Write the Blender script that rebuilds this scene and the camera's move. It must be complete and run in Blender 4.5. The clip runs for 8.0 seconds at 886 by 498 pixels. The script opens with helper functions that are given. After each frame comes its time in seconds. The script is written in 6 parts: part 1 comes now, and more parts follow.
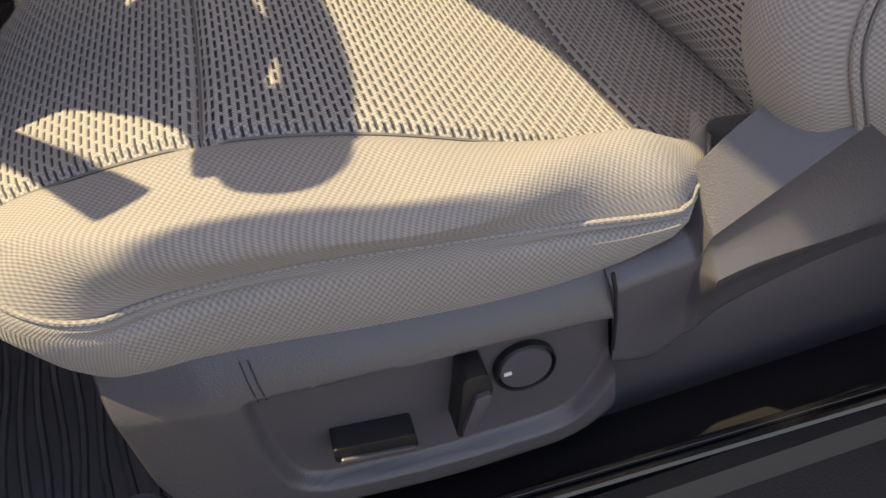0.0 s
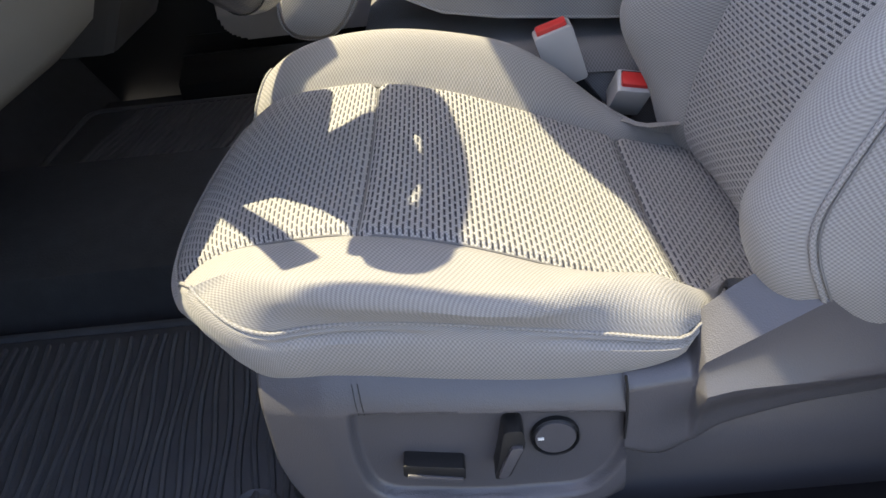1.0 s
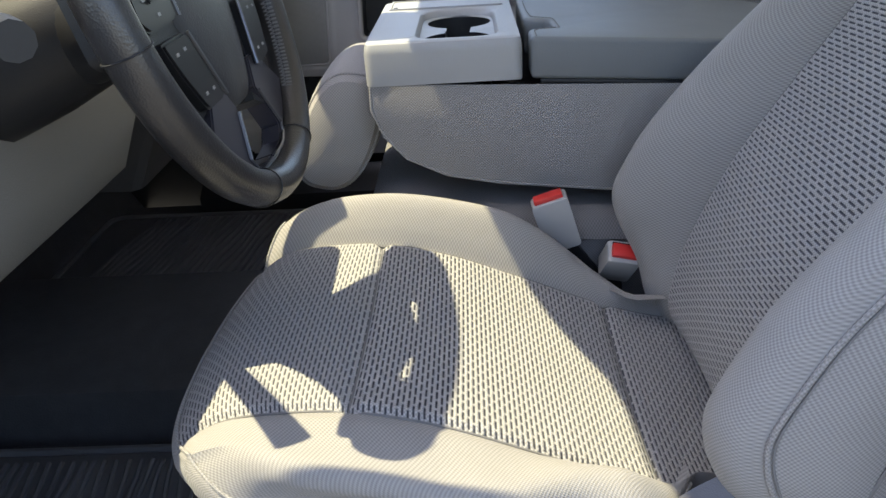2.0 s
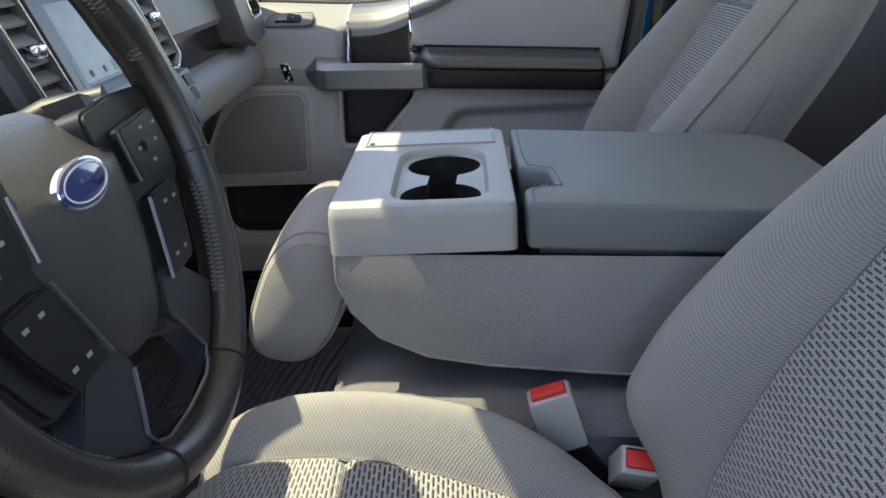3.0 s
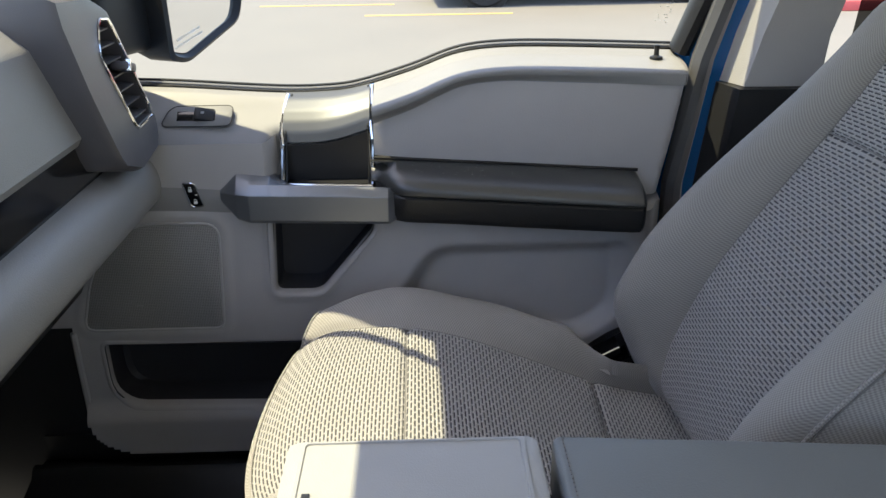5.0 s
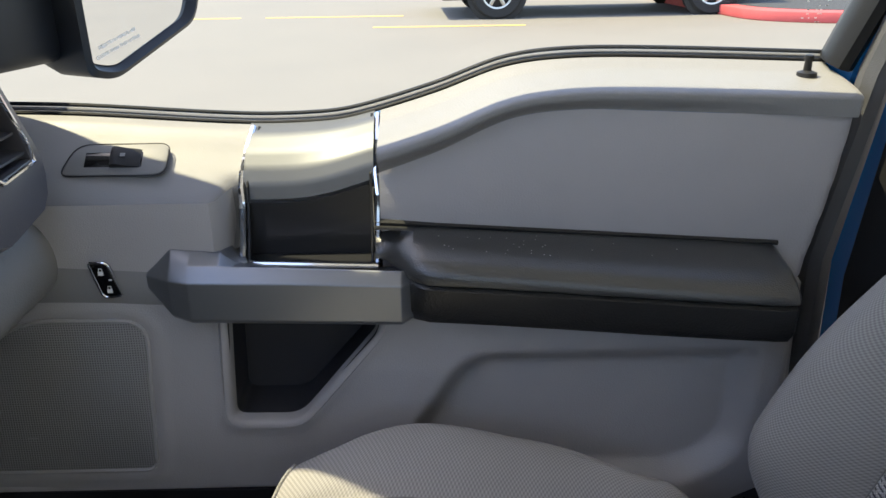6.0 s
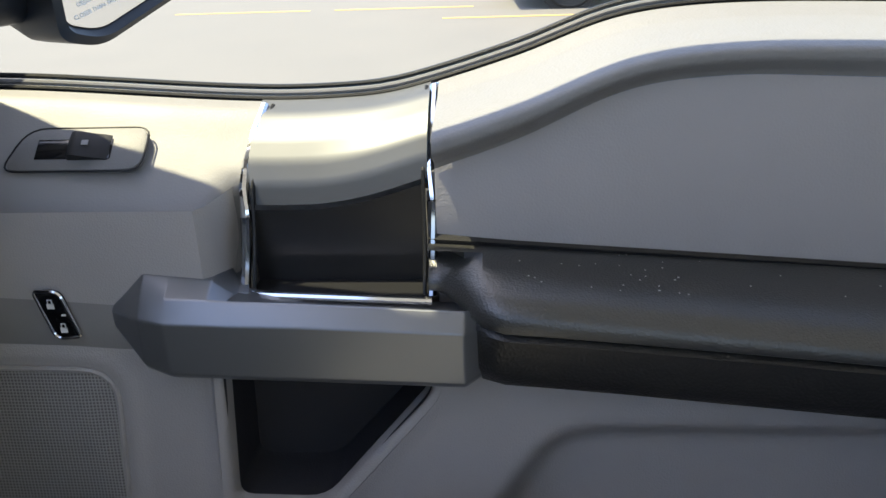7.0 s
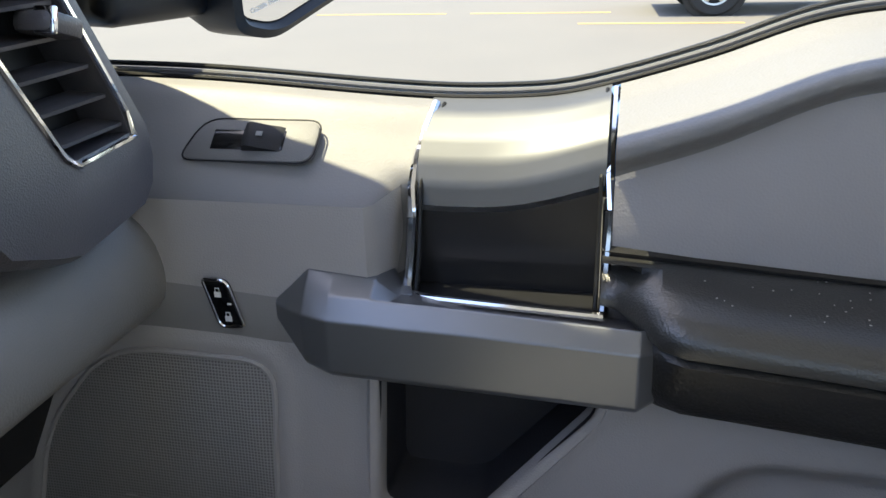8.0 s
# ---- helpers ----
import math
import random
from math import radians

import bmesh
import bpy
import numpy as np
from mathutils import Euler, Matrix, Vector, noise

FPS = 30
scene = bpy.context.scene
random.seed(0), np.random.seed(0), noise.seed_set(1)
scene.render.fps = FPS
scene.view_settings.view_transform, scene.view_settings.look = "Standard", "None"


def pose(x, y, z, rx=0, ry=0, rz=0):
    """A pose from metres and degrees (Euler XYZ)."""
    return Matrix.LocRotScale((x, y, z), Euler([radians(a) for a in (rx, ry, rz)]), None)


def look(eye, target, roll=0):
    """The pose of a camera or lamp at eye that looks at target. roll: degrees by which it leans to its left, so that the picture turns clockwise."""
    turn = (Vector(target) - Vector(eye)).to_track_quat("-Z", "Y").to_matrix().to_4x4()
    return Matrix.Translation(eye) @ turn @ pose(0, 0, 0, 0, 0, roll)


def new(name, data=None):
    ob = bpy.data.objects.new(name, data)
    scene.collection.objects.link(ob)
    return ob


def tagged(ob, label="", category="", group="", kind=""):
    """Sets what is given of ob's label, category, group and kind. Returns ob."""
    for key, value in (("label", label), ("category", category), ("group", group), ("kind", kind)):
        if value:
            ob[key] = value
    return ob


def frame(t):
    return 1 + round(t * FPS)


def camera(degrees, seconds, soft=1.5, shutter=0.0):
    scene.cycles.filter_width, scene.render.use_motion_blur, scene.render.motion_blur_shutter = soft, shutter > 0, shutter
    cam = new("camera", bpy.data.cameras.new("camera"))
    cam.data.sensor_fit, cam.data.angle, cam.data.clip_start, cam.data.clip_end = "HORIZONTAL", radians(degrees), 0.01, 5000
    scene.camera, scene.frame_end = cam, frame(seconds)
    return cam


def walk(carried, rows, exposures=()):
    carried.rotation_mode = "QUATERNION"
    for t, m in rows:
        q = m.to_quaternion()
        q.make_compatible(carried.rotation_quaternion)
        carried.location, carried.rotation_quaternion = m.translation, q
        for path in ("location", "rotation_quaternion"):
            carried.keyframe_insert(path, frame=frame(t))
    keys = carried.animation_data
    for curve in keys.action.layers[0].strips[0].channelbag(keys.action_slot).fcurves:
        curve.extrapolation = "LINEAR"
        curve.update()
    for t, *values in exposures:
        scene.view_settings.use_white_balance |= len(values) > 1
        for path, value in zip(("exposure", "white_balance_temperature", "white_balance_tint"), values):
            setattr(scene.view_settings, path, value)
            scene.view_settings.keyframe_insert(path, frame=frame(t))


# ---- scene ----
cam = camera(57.7, 8.0)
PATH = [
    (0, (-0.118, -1.004, 1.16), (0.096, 0.468, -0.178), -10.9),
    (0.5, (-0.098, -1.105, 1.213), (-0.111, 0.416, -0.085), -8.9),
    (1, (-0.085, -1.171, 1.257), (-0.17, 0.52, 0.194), -7.3),
    (1.2, (-0.077, -1.19, 1.265), (-0.192, 0.534, 0.258), -7.0),
    (2.3, (-0.049, -1.16, 1.376), (-0.13, 0.672, 0.578), -3.3),
    (2.5, (-0.041, -1.115, 1.383), (-0.119, 0.736, 0.628), -3.4),
    (3, (-0.046, -0.955, 1.415), (-0.118, 0.902, 0.676), -2.9),
    (3.5, (-0.062, -0.795, 1.544), (-0.097, 1.04, 0.749), -2.0),
    (4, (-0.08, -0.687, 1.634), (-0.057, 1.133, 0.805), -1.0),
    (4.2, (-0.087, -0.635, 1.632), (-0.044, 1.184, 0.802), -0.7),
    (5.3, (-0.083, -0.229, 1.523), (-0.038, 1.615, 0.751), -0.9),
    (5.5, (-0.096, -0.131, 1.53), (-0.031, 1.716, 0.766), -0.6),
    (6, (-0.106, 0.054, 1.471), (-0.08, 1.902, 0.706), -0.8),
    (6.5, (-0.102, 0.197, 1.418), (-0.169, 2.04, 0.644), -1.4),
    (7, (-0.113, 0.288, 1.401), (-0.254, 2.126, 0.626), -2.1),
    (7.5, (-0.133, 0.327, 1.38), (-0.371, 2.156, 0.607), -1.7),
    (8, (-0.152, 0.309, 1.394), (-0.583, 2.11, 0.638), -2.0),
]
walk(cam, [(t, look(eye, target, roll)) for t, eye, target, roll in PATH], exposures=[(0.0, 1.78, 8500, 22), (0.6, 2.28, 7350, 19), (1.2, 2.28, 7000, 17), (2.5, 2.07, 6900, 13), (4.0, 1.99, 6700, 12), (5.3, 1.99, 6950, 14), (8.0, 2.01, 6800, 14)])

# ---- light ----
SUN_UP = 66.6
world = bpy.data.worlds.new("sky")
scene.world = world
world.use_nodes = True
wn = world.node_tree
sky = wn.nodes.new("ShaderNodeTexSky")
sky.sky_type, sky.sun_disc = "NISHITA", False
sky.sun_elevation, sky.sun_rotation = radians(SUN_UP), radians(-90)
wn.links.new(sky.outputs[0], wn.nodes["Background"].inputs[0])
wn.nodes["Background"].inputs[1].default_value = 0.15
sun = new("sun", bpy.data.lights.new("sun", "SUN"))
sun.data.energy, sun.data.angle, sun.data.color = 2.35, radians(0.55), (1.0, 0.965, 0.655)
sun.matrix_basis = look((0, 0, 0), (math.cos(radians(SUN_UP)), -0.035, -math.sin(radians(SUN_UP))))

# ---- materials ----


def material(name, colour, rough=0.6, metal=0.0, grain=0.0, grain_size=0.002, mottle=0.12, mottle_size=0.05, coat=0.0, spec=0.5, transmission=0.0, coords="Object"):
    """A surface with a mottled colour (broad) and a fine relief (grain)."""
    m = bpy.data.materials.new(name)
    m.use_nodes = True
    t = m.node_tree
    b = t.nodes["Principled BSDF"]
    b.inputs["Roughness"].default_value, b.inputs["Metallic"].default_value = rough, metal
    b.inputs["Coat Weight"].default_value = coat
    b.inputs["Specular IOR Level"].default_value = spec
    b.inputs["Transmission Weight"].default_value = transmission
    c = t.nodes.new("ShaderNodeTexCoord")
    n = t.nodes.new("ShaderNodeTexNoise")
    n.inputs["Scale"].default_value, n.inputs["Detail"].default_value = 1.0 / mottle_size, 5
    t.links.new(c.outputs[coords], n.inputs["Vector"])
    ramp = t.nodes.new("ShaderNodeMix")
    ramp.data_type = "RGBA"
    ramp.inputs["A"].default_value = (*[v * (1 - mottle) for v in colour], 1)
    ramp.inputs["B"].default_value = (*[min(1, v * (1 + mottle)) for v in colour], 1)
    t.links.new(n.outputs["Fac"], ramp.inputs["Factor"])
    t.links.new(ramp.outputs["Result"], b.inputs["Base Color"])
    rr = t.nodes.new("ShaderNodeMapRange")
    rr.inputs["To Min"].default_value, rr.inputs["To Max"].default_value = rough * 0.88, min(1, rough * 1.12)
    t.links.new(n.outputs["Fac"], rr.inputs["Value"])
    t.links.new(rr.outputs["Result"], b.inputs["Roughness"])
    if grain:
        g = t.nodes.new("ShaderNodeTexVoronoi")
        g.inputs["Scale"].default_value = 1.0 / grain_size
        t.links.new(c.outputs[coords], g.inputs["Vector"])
        bp = t.nodes.new("ShaderNodeBump")
        bp.inputs["Strength"].default_value, bp.inputs["Distance"].default_value = grain, 0.0005
        t.links.new(g.outputs["Distance"], bp.inputs["Height"])
        t.links.new(bp.outputs["Normal"], b.inputs["Normal"])
    return m


DASH_U, DASH_V, DASH_DEEP = 0.0048, 0.0155, 0.0015


def cloth(name, colour, dashes=None, pitch=0.0039):
    """Woven seat cloth on UVs in metres: a fine rib, and, if a dash colour is given, staggered rows of short dark dashes."""
    m = bpy.data.materials.new(name)
    m.use_nodes = True
    t = m.node_tree
    b = t.nodes["Principled BSDF"]
    b.inputs["Roughness"].default_value = 0.92
    b.inputs["Specular IOR Level"].default_value = 0.2
    b.inputs["Sheen Weight"].default_value = 0.14
    b.inputs["Sheen Roughness"].default_value = 0.5

    def maths(op, a, c=None, d=None):
        n = t.nodes.new("ShaderNodeMath")
        n.operation = op
        for i, v in enumerate((a, c, d)):
            if v is None:
                continue
            if isinstance(v, (int, float)):
                n.inputs[i].default_value = v
            else:
                t.links.new(v, n.inputs[i])
        return n.outputs[0]

    uv = t.nodes.new("ShaderNodeUVMap")
    sep = t.nodes.new("ShaderNodeSeparateXYZ")
    t.links.new(uv.outputs[0], sep.inputs[0])
    u, v = sep.outputs[0], sep.outputs[1]
    n = t.nodes.new("ShaderNodeTexNoise")
    n.inputs["Scale"].default_value, n.inputs["Detail"].default_value = 14, 6
    t.links.new(uv.outputs[0], n.inputs["Vector"])
    mix = t.nodes.new("ShaderNodeMix")
    mix.data_type = "RGBA"
    mix.inputs["A"].default_value = (*[q * 0.9 for q in colour], 1)
    mix.inputs["B"].default_value = (*[q * 1.08 for q in colour], 1)
    t.links.new(n.outputs["Fac"], mix.inputs["Factor"])
    # weave: small bumps in a staggered grid
    wu = maths("SINE", maths("MULTIPLY", u, 2 * math.pi / pitch))
    wv = maths("SINE", maths("MULTIPLY", v, 2 * math.pi / pitch))
    weave = maths("MULTIPLY", wu, wv)
    fibre = t.nodes.new("ShaderNodeTexNoise")
    fibre.inputs["Scale"].default_value, fibre.inputs["Detail"].default_value = 900, 2
    t.links.new(uv.outputs[0], fibre.inputs["Vector"])
    height = maths("MULTIPLY_ADD", weave, 0.5, maths("MULTIPLY", fibre.outputs["Fac"], 0.5))
    dark = maths("MULTIPLY_ADD", weave, 0.27, 0.93)
    tint = t.nodes.new("ShaderNodeMix")
    tint.data_type, tint.blend_type = "RGBA", "MULTIPLY"
    tint.inputs["Factor"].default_value = 1.0
    t.links.new(mix.outputs["Result"], tint.inputs["A"])
    grey = t.nodes.new("ShaderNodeCombineColor")
    for i in range(3):
        t.links.new(dark, grey.inputs[i])
    t.links.new(grey.outputs[0], tint.inputs["B"])
    last = tint.outputs["Result"]
    if dashes:
        cols = maths("DIVIDE", u, DASH_U)
        cell = maths("FLOOR", cols)
        across = maths("ABSOLUTE", maths("SUBTRACT", maths("FRACT", cols), 0.5))
        stagger = maths("MULTIPLY", maths("MODULO", cell, 2.0), 0.5)
        along = maths("ABSOLUTE", maths("SUBTRACT", maths("FRACT", maths("ADD", maths("DIVIDE", v, DASH_V), maths("ABSOLUTE", stagger))), 0.5))
        soft_a = maths("SMOOTH_MIN", maths("MULTIPLY", maths("SUBTRACT", 0.22, across), 26.0), maths("MULTIPLY", maths("SUBTRACT", 0.41, along), 40.0), 0.1)
        clamp = t.nodes.new("ShaderNodeClamp")
        t.links.new(soft_a, clamp.inputs[0])
        dm = t.nodes.new("ShaderNodeMix")
        dm.data_type = "RGBA"
        dm.inputs["B"].default_value = (*dashes, 1)
        t.links.new(clamp.outputs[0], dm.inputs["Factor"])
        t.links.new(last, dm.inputs["A"])
        last = dm.outputs["Result"]
        height = maths("SUBTRACT", height, maths("MULTIPLY", clamp.outputs[0], 1.2))
    t.links.new(last, b.inputs["Base Color"])
    bp = t.nodes.new("ShaderNodeBump")
    bp.inputs["Strength"].default_value, bp.inputs["Distance"].default_value = 0.5, 0.0007
    t.links.new(height, bp.inputs["Height"])
    t.links.new(bp.outputs["Normal"], b.inputs["Normal"])
    return m


CLOTH = cloth("grey_cloth", (0.290, 0.277, 0.266))
CLOTH_DASH = cloth("dashed_cloth", (0.35, 0.34, 0.332), dashes=(0.066, 0.066, 0.076), pitch=0.0034)
CLOTH_MID = cloth("console_cloth", (0.285, 0.272, 0.265))
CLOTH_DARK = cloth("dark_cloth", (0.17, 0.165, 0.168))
THREAD = material("thread", (0.17, 0.165, 0.16), 0.9)
CHARCOAL = material("charcoal_plastic", (0.078, 0.075, 0.082), 0.33, grain=0.35, grain_size=0.0012, mottle=0.08)
SILL = material("sill_plastic", (0.014, 0.014, 0.0155), 0.45, grain=0.3, grain_size=0.0016, mottle=0.15)
BLACK = material("black_plastic", (0.016, 0.016, 0.017), 0.45, grain=0.2, grain_size=0.001, spec=0.35)
GLOSS = material("gloss_black", (0.008, 0.008, 0.009), 0.12, mottle=0.05)
GREY = material("grey_moulding", (0.368, 0.354, 0.350), 0.5, grain=0.4, grain_size=0.0014, mottle=0.05)
PAD = material("grained_pad", (0.225, 0.220, 0.220), 0.5, grain=0.42, grain_size=0.0022, mottle=0.05)
SHELF = material("shelf_vinyl", (0.225, 0.220, 0.220), 0.5, grain=0.16, grain_size=0.0016, mottle=0.05)
CONSOLE = material("console_plastic", (0.31, 0.31, 0.308), 0.42, grain=0.25, grain_size=0.0012, mottle=0.05)
# paler copy of the black leatherette: light on the armrest top put into its colour
LEATHER_LIT = material("lit_leatherette", (0.034, 0.034, 0.033), 0.33, grain=0.38, grain_size=0.0017, mottle=0.08, mottle_size=0.05, spec=0.9)
LEATHER = material("black_leatherette", (0.014, 0.014, 0.0138), 0.36, grain=0.6, grain_size=0.0024, mottle=0.03, mottle_size=0.4, spec=0.5)
WHEEL_SKIN = material("wheel_leather", (0.021, 0.019, 0.0185), 0.30, grain=0.35, grain_size=0.0016, mottle=0.3, mottle_size=0.05, spec=0.65)
SILVER = material("satin_silver", (0.108, 0.113, 0.122), 0.46, metal=0.55, mottle=0.03)
GUNMETAL = material("gunmetal_paint", (0.12, 0.118, 0.118), 0.36, metal=0.6, mottle=0.04)
SWITCH_EDGE = material("switch_edge", (0.22, 0.22, 0.235), 0.35, metal=0.3, mottle=0.04)
CHROME = material("chrome", (0.85, 0.86, 0.88), 0.08, metal=1.0, mottle=0.02)
RUBBER = material("black_rubber", (0.09, 0.09, 0.097), 0.50, grain=0.4, grain_size=0.0015, mottle=0.25)
CARPET = material("black_carpet", (0.042, 0.042, 0.046), 0.95, grain=1.0, grain_size=0.003, mottle=0.35, mottle_size=0.03)
RED = material("red_plastic", (0.62, 0.035, 0.03), 0.4, mottle=0.05)
LINING = material("pocket_lining", (0.026, 0.026, 0.030), 0.55, grain=0.3, grain_size=0.0016, mottle=0.1)
BUCKLE_GREY = material("buckle_plastic", (0.40, 0.39, 0.38), 0.5, mottle=0.06)
BLUE_PAINT = material("blue_car_paint", (0.005, 0.13, 0.36), 0.22, coat=1.0, mottle=0.05)
BADGE_BLUE = material("badge_blue", (0.01, 0.03, 0.16), 0.15, coat=1.0)
WHITE = material("white_print", (0.75, 0.75, 0.74), 0.6)
CONCRETE = material("pale_concrete", (0.176, 0.162, 0.146), 0.9, grain=0.6, grain_size=0.02, mottle=0.12, mottle_size=1.2)
RED_PAINT = material("red_kerb_paint", (0.52, 0.09, 0.09), 0.7, mottle=0.2, mottle_size=0.3)
RED_CAR = material("red_car_paint", (0.42, 0.012, 0.02), 0.25, coat=1.0)
YELLOW = material("yellow_line_paint", (0.62, 0.42, 0.12), 0.8, mottle=0.25, mottle_size=0.2)
ALLOY = material("alloy", (0.5, 0.5, 0.51), 0.3, metal=0.9)
TYRE = material("tyre", (0.018, 0.018, 0.018), 0.8)
MIRROR = material("mirror_glass", (0.9, 0.9, 0.9), 0.01, metal=1.0, mottle=0.0)
HEADLINER = material("headliner", (0.48, 0.465, 0.44), 0.95, grain=0.6, grain_size=0.003)
SCREEN_MAP = material("screen_map", (0.30, 0.31, 0.29), 0.18, mottle=0.25, mottle_size=0.03)


def glass_material(name="window_glass", clear_to=1.0):
    m = bpy.data.materials.new(name)
    m.use_nodes = True
    t = m.node_tree
    t.nodes.remove(t.nodes["Principled BSDF"])
    mix = t.nodes.new("ShaderNodeMixShader")
    clear, shine = t.nodes.new("ShaderNodeBsdfTransparent"), t.nodes.new("ShaderNodeBsdfGlossy")
    fresnel = t.nodes.new("ShaderNodeFresnel")
    fresnel.inputs["IOR"].default_value = 1.3
    clear.inputs[0].default_value = (0.93 * clear_to, 0.95 * clear_to, 0.94 * clear_to, 1)
    shine.inputs["Roughness"].default_value = 0.02
    t.links.new(fresnel.outputs[0], mix.inputs[0])
    t.links.new(clear.outputs[0], mix.inputs[1])
    t.links.new(shine.outputs[0], mix.inputs[2])
    t.links.new(mix.outputs[0], t.nodes["Material Output"].inputs[0])
    return m


GLASS = glass_material()
PRIVACY_GLASS = glass_material("privacy_glass", 0.06)
WEBBING = material("belt_webbing", (0.14, 0.132, 0.125), 0.85, grain=0.6, grain_size=0.0015, mottle=0.06)

# ---- shape helpers ----


def thing(name, label, category, group="", kind="", place=(0, 0, 0)):
    ob = new(name)
    ob.location = place
    ob.empty_display_size = 0.05
    return tagged(ob, label, category, group, kind)


def part(name, bm, mat, parent=None, label="", smooth=True, subdivide=0, sharp=38):
    """Links a bmesh as one mesh object under its thing or part."""
    me = bpy.data.meshes.new(name)
    if mat.name.endswith("cloth") and not bm.loops.layers.uv.active:
        # cloth on free shapes: flat projection along each face's main direction
        lay = bm.loops.layers.uv.new("UVMap")
        for f in bm.faces:
            n = [abs(v) for v in f.normal]
            i, j = ((1, 2), (0, 2), (0, 1))[n.index(max(n))]
            for lp in f.loops:
                lp[lay].uv = (lp.vert.co[i], lp.vert.co[j])
    if smooth:
        for f in bm.faces:
            f.smooth = True
    bm.to_mesh(me)
    bm.free()
    me.materials.append(mat)
    ob = new(name, me)
    if parent:
        ob.parent = parent
        chain, up = Vector((0, 0, 0)), parent
        while up:
            chain += up.location
            up = up.parent
        ob.location = -chain
    if smooth:
        me.set_sharp_from_angle(angle=radians(sharp))
    if subdivide:
        s = ob.modifiers.new("subdivision", "SUBSURF")
        s.levels = s.render_levels = subdivide
    if label:
        ob["label"] = label
    return ob


def patch(f, nu, nv, uvf=None, us=None, vs=None):
    """A grid f(u, v) over the unit square (or over given values), with UVs in metres from uvf(u, v)."""
    bm = bmesh.new()
    lay = bm.loops.layers.uv.new("UVMap")
    us = us or [i / nu for i in range(nu + 1)]
    vs = vs or [j / nv for j in range(nv + 1)]
    vv = [[bm.verts.new(f(u, v)) for v in vs] for u in us]
    for i in range(len(us) - 1):
        for j in range(len(vs) - 1):
            try:
                fc = bm.faces.new((vv[i][j], vv[i + 1][j], vv[i + 1][j + 1], vv[i][j + 1]))
            except ValueError:
                continue
            if uvf:
                for lp, (a, b) in zip(fc.loops, ((i, j), (i + 1, j), (i + 1, j + 1), (i, j + 1))):
                    lp[lay].uv = uvf(us[a], vs[b])
    return bm


def loft(loops, cap=True, closed=True):
    """A skin over rings of points of equal number."""
    bm = bmesh.new()
    rings = [[bm.verts.new(p) for p in lp] for lp in loops]
    n = len(rings[0])
    for a, b in zip(rings, rings[1:]):
        for k in range(n if closed else n - 1):
            bm.faces.new((a[k], a[(k + 1) % n], b[(k + 1) % n], b[k]))
    if cap:
        bm.faces.new(rings[0][::-1])
        bm.faces.new(rings[-1])
    bmesh.ops.recalc_face_normals(bm, faces=bm.faces)
    return bm


def box(c, s, bevel=0.0, seg=2, m=None):
    bm = bmesh.new()
    bmesh.ops.create_cube(bm, size=1)
    for v in bm.verts:
        v.co = Vector((v.co.x * s[0], v.co.y * s[1], v.co.z * s[2]))
    if bevel:
        bmesh.ops.bevel(bm, geom=bm.edges[:], offset=bevel, segments=seg, profile=0.5, affect="EDGES", clamp_overlap=True)
    if m:
        bm.transform(m)
    bm.transform(Matrix.Translation(c))
    return bm


def prism(outline, y0, y1, bevel=0.0, seg=2, axis="y", bevel_all=True):
    """An outline in two axes pushed along the third: axis y takes (x, z), x takes (y, z), z takes (x, y)."""
    def at(p, d):
        return {"y": (p[0], d, p[1]), "x": (d, p[0], p[1]), "z": (p[0], p[1], d)}[axis]
    bm = bmesh.new()
    a = [bm.verts.new(at(p, y0)) for p in outline]
    b = [bm.verts.new(at(p, y1)) for p in outline]
    n = len(a)
    bm.faces.new(a)
    bm.faces.new(b[::-1])
    for k in range(n):
        bm.faces.new((a[k], b[k], b[(k + 1) % n], a[(k + 1) % n]))
    bmesh.ops.recalc_face_normals(bm, faces=bm.faces)
    if bevel:
        es = [e for e in bm.edges if bevel_all or len(set(v in a for v in e.verts)) == 1]
        bmesh.ops.bevel(bm, geom=es, offset=bevel, segments=seg, profile=0.5, affect="EDGES", clamp_overlap=True)
    return bm


def rounded(pts, r, n=5):
    """An outline with its corners rounded (r: one radius, or one for each corner)."""
    out = []
    k = len(pts)
    rs = r if isinstance(r, (list, tuple)) else [r] * k
    for i in range(k):
        p, a, b = Vector(pts[i]), Vector(pts[i - 1]), Vector(pts[(i + 1) % k])
        da, db = (a - p), (b - p)
        q = min(rs[i], da.length * 0.45, db.length * 0.45)
        s, e = p + da.normalized() * q, p + db.normalized() * q
        for j in range(n + 1):
            t = j / n
            out.append(tuple(s * (1 - t) ** 2 + p * 2 * t * (1 - t) + e * t * t))
    return out


def tube(points, r, sides=8, closed=False, cap=True, squash=1.0):
    """A round bar along a line of points."""
    pts = [Vector(p) for p in points]
    n = len(pts)
    loops = []
    up = Vector((0.3, 0.2, 1)).normalized()
    for i, p in enumerate(pts):
        a = pts[i - 1] if (i or closed) else p
        b = pts[(i + 1) % n] if (i < n - 1 or closed) else p
        d = (b - a).normalized()
        s = d.cross(up)
        if s.length < 1e-4:
            s = d.cross(Vector((1, 0, 0)))
        s.normalize()
        w = s.cross(d).normalized()
        rr = r(i / max(1, n - 1)) if callable(r) else r
        loops.append([p + s * math.cos(2 * math.pi * k / sides) * rr + w * math.sin(2 * math.pi * k / sides) * rr * squash for k in range(sides)])
    if closed:
        loops.append(loops[0])
        bm = loft(loops, cap=False)
        bmesh.ops.remove_doubles(bm, verts=bm.verts, dist=1e-6)
        return bm
    return loft(loops, cap=cap)


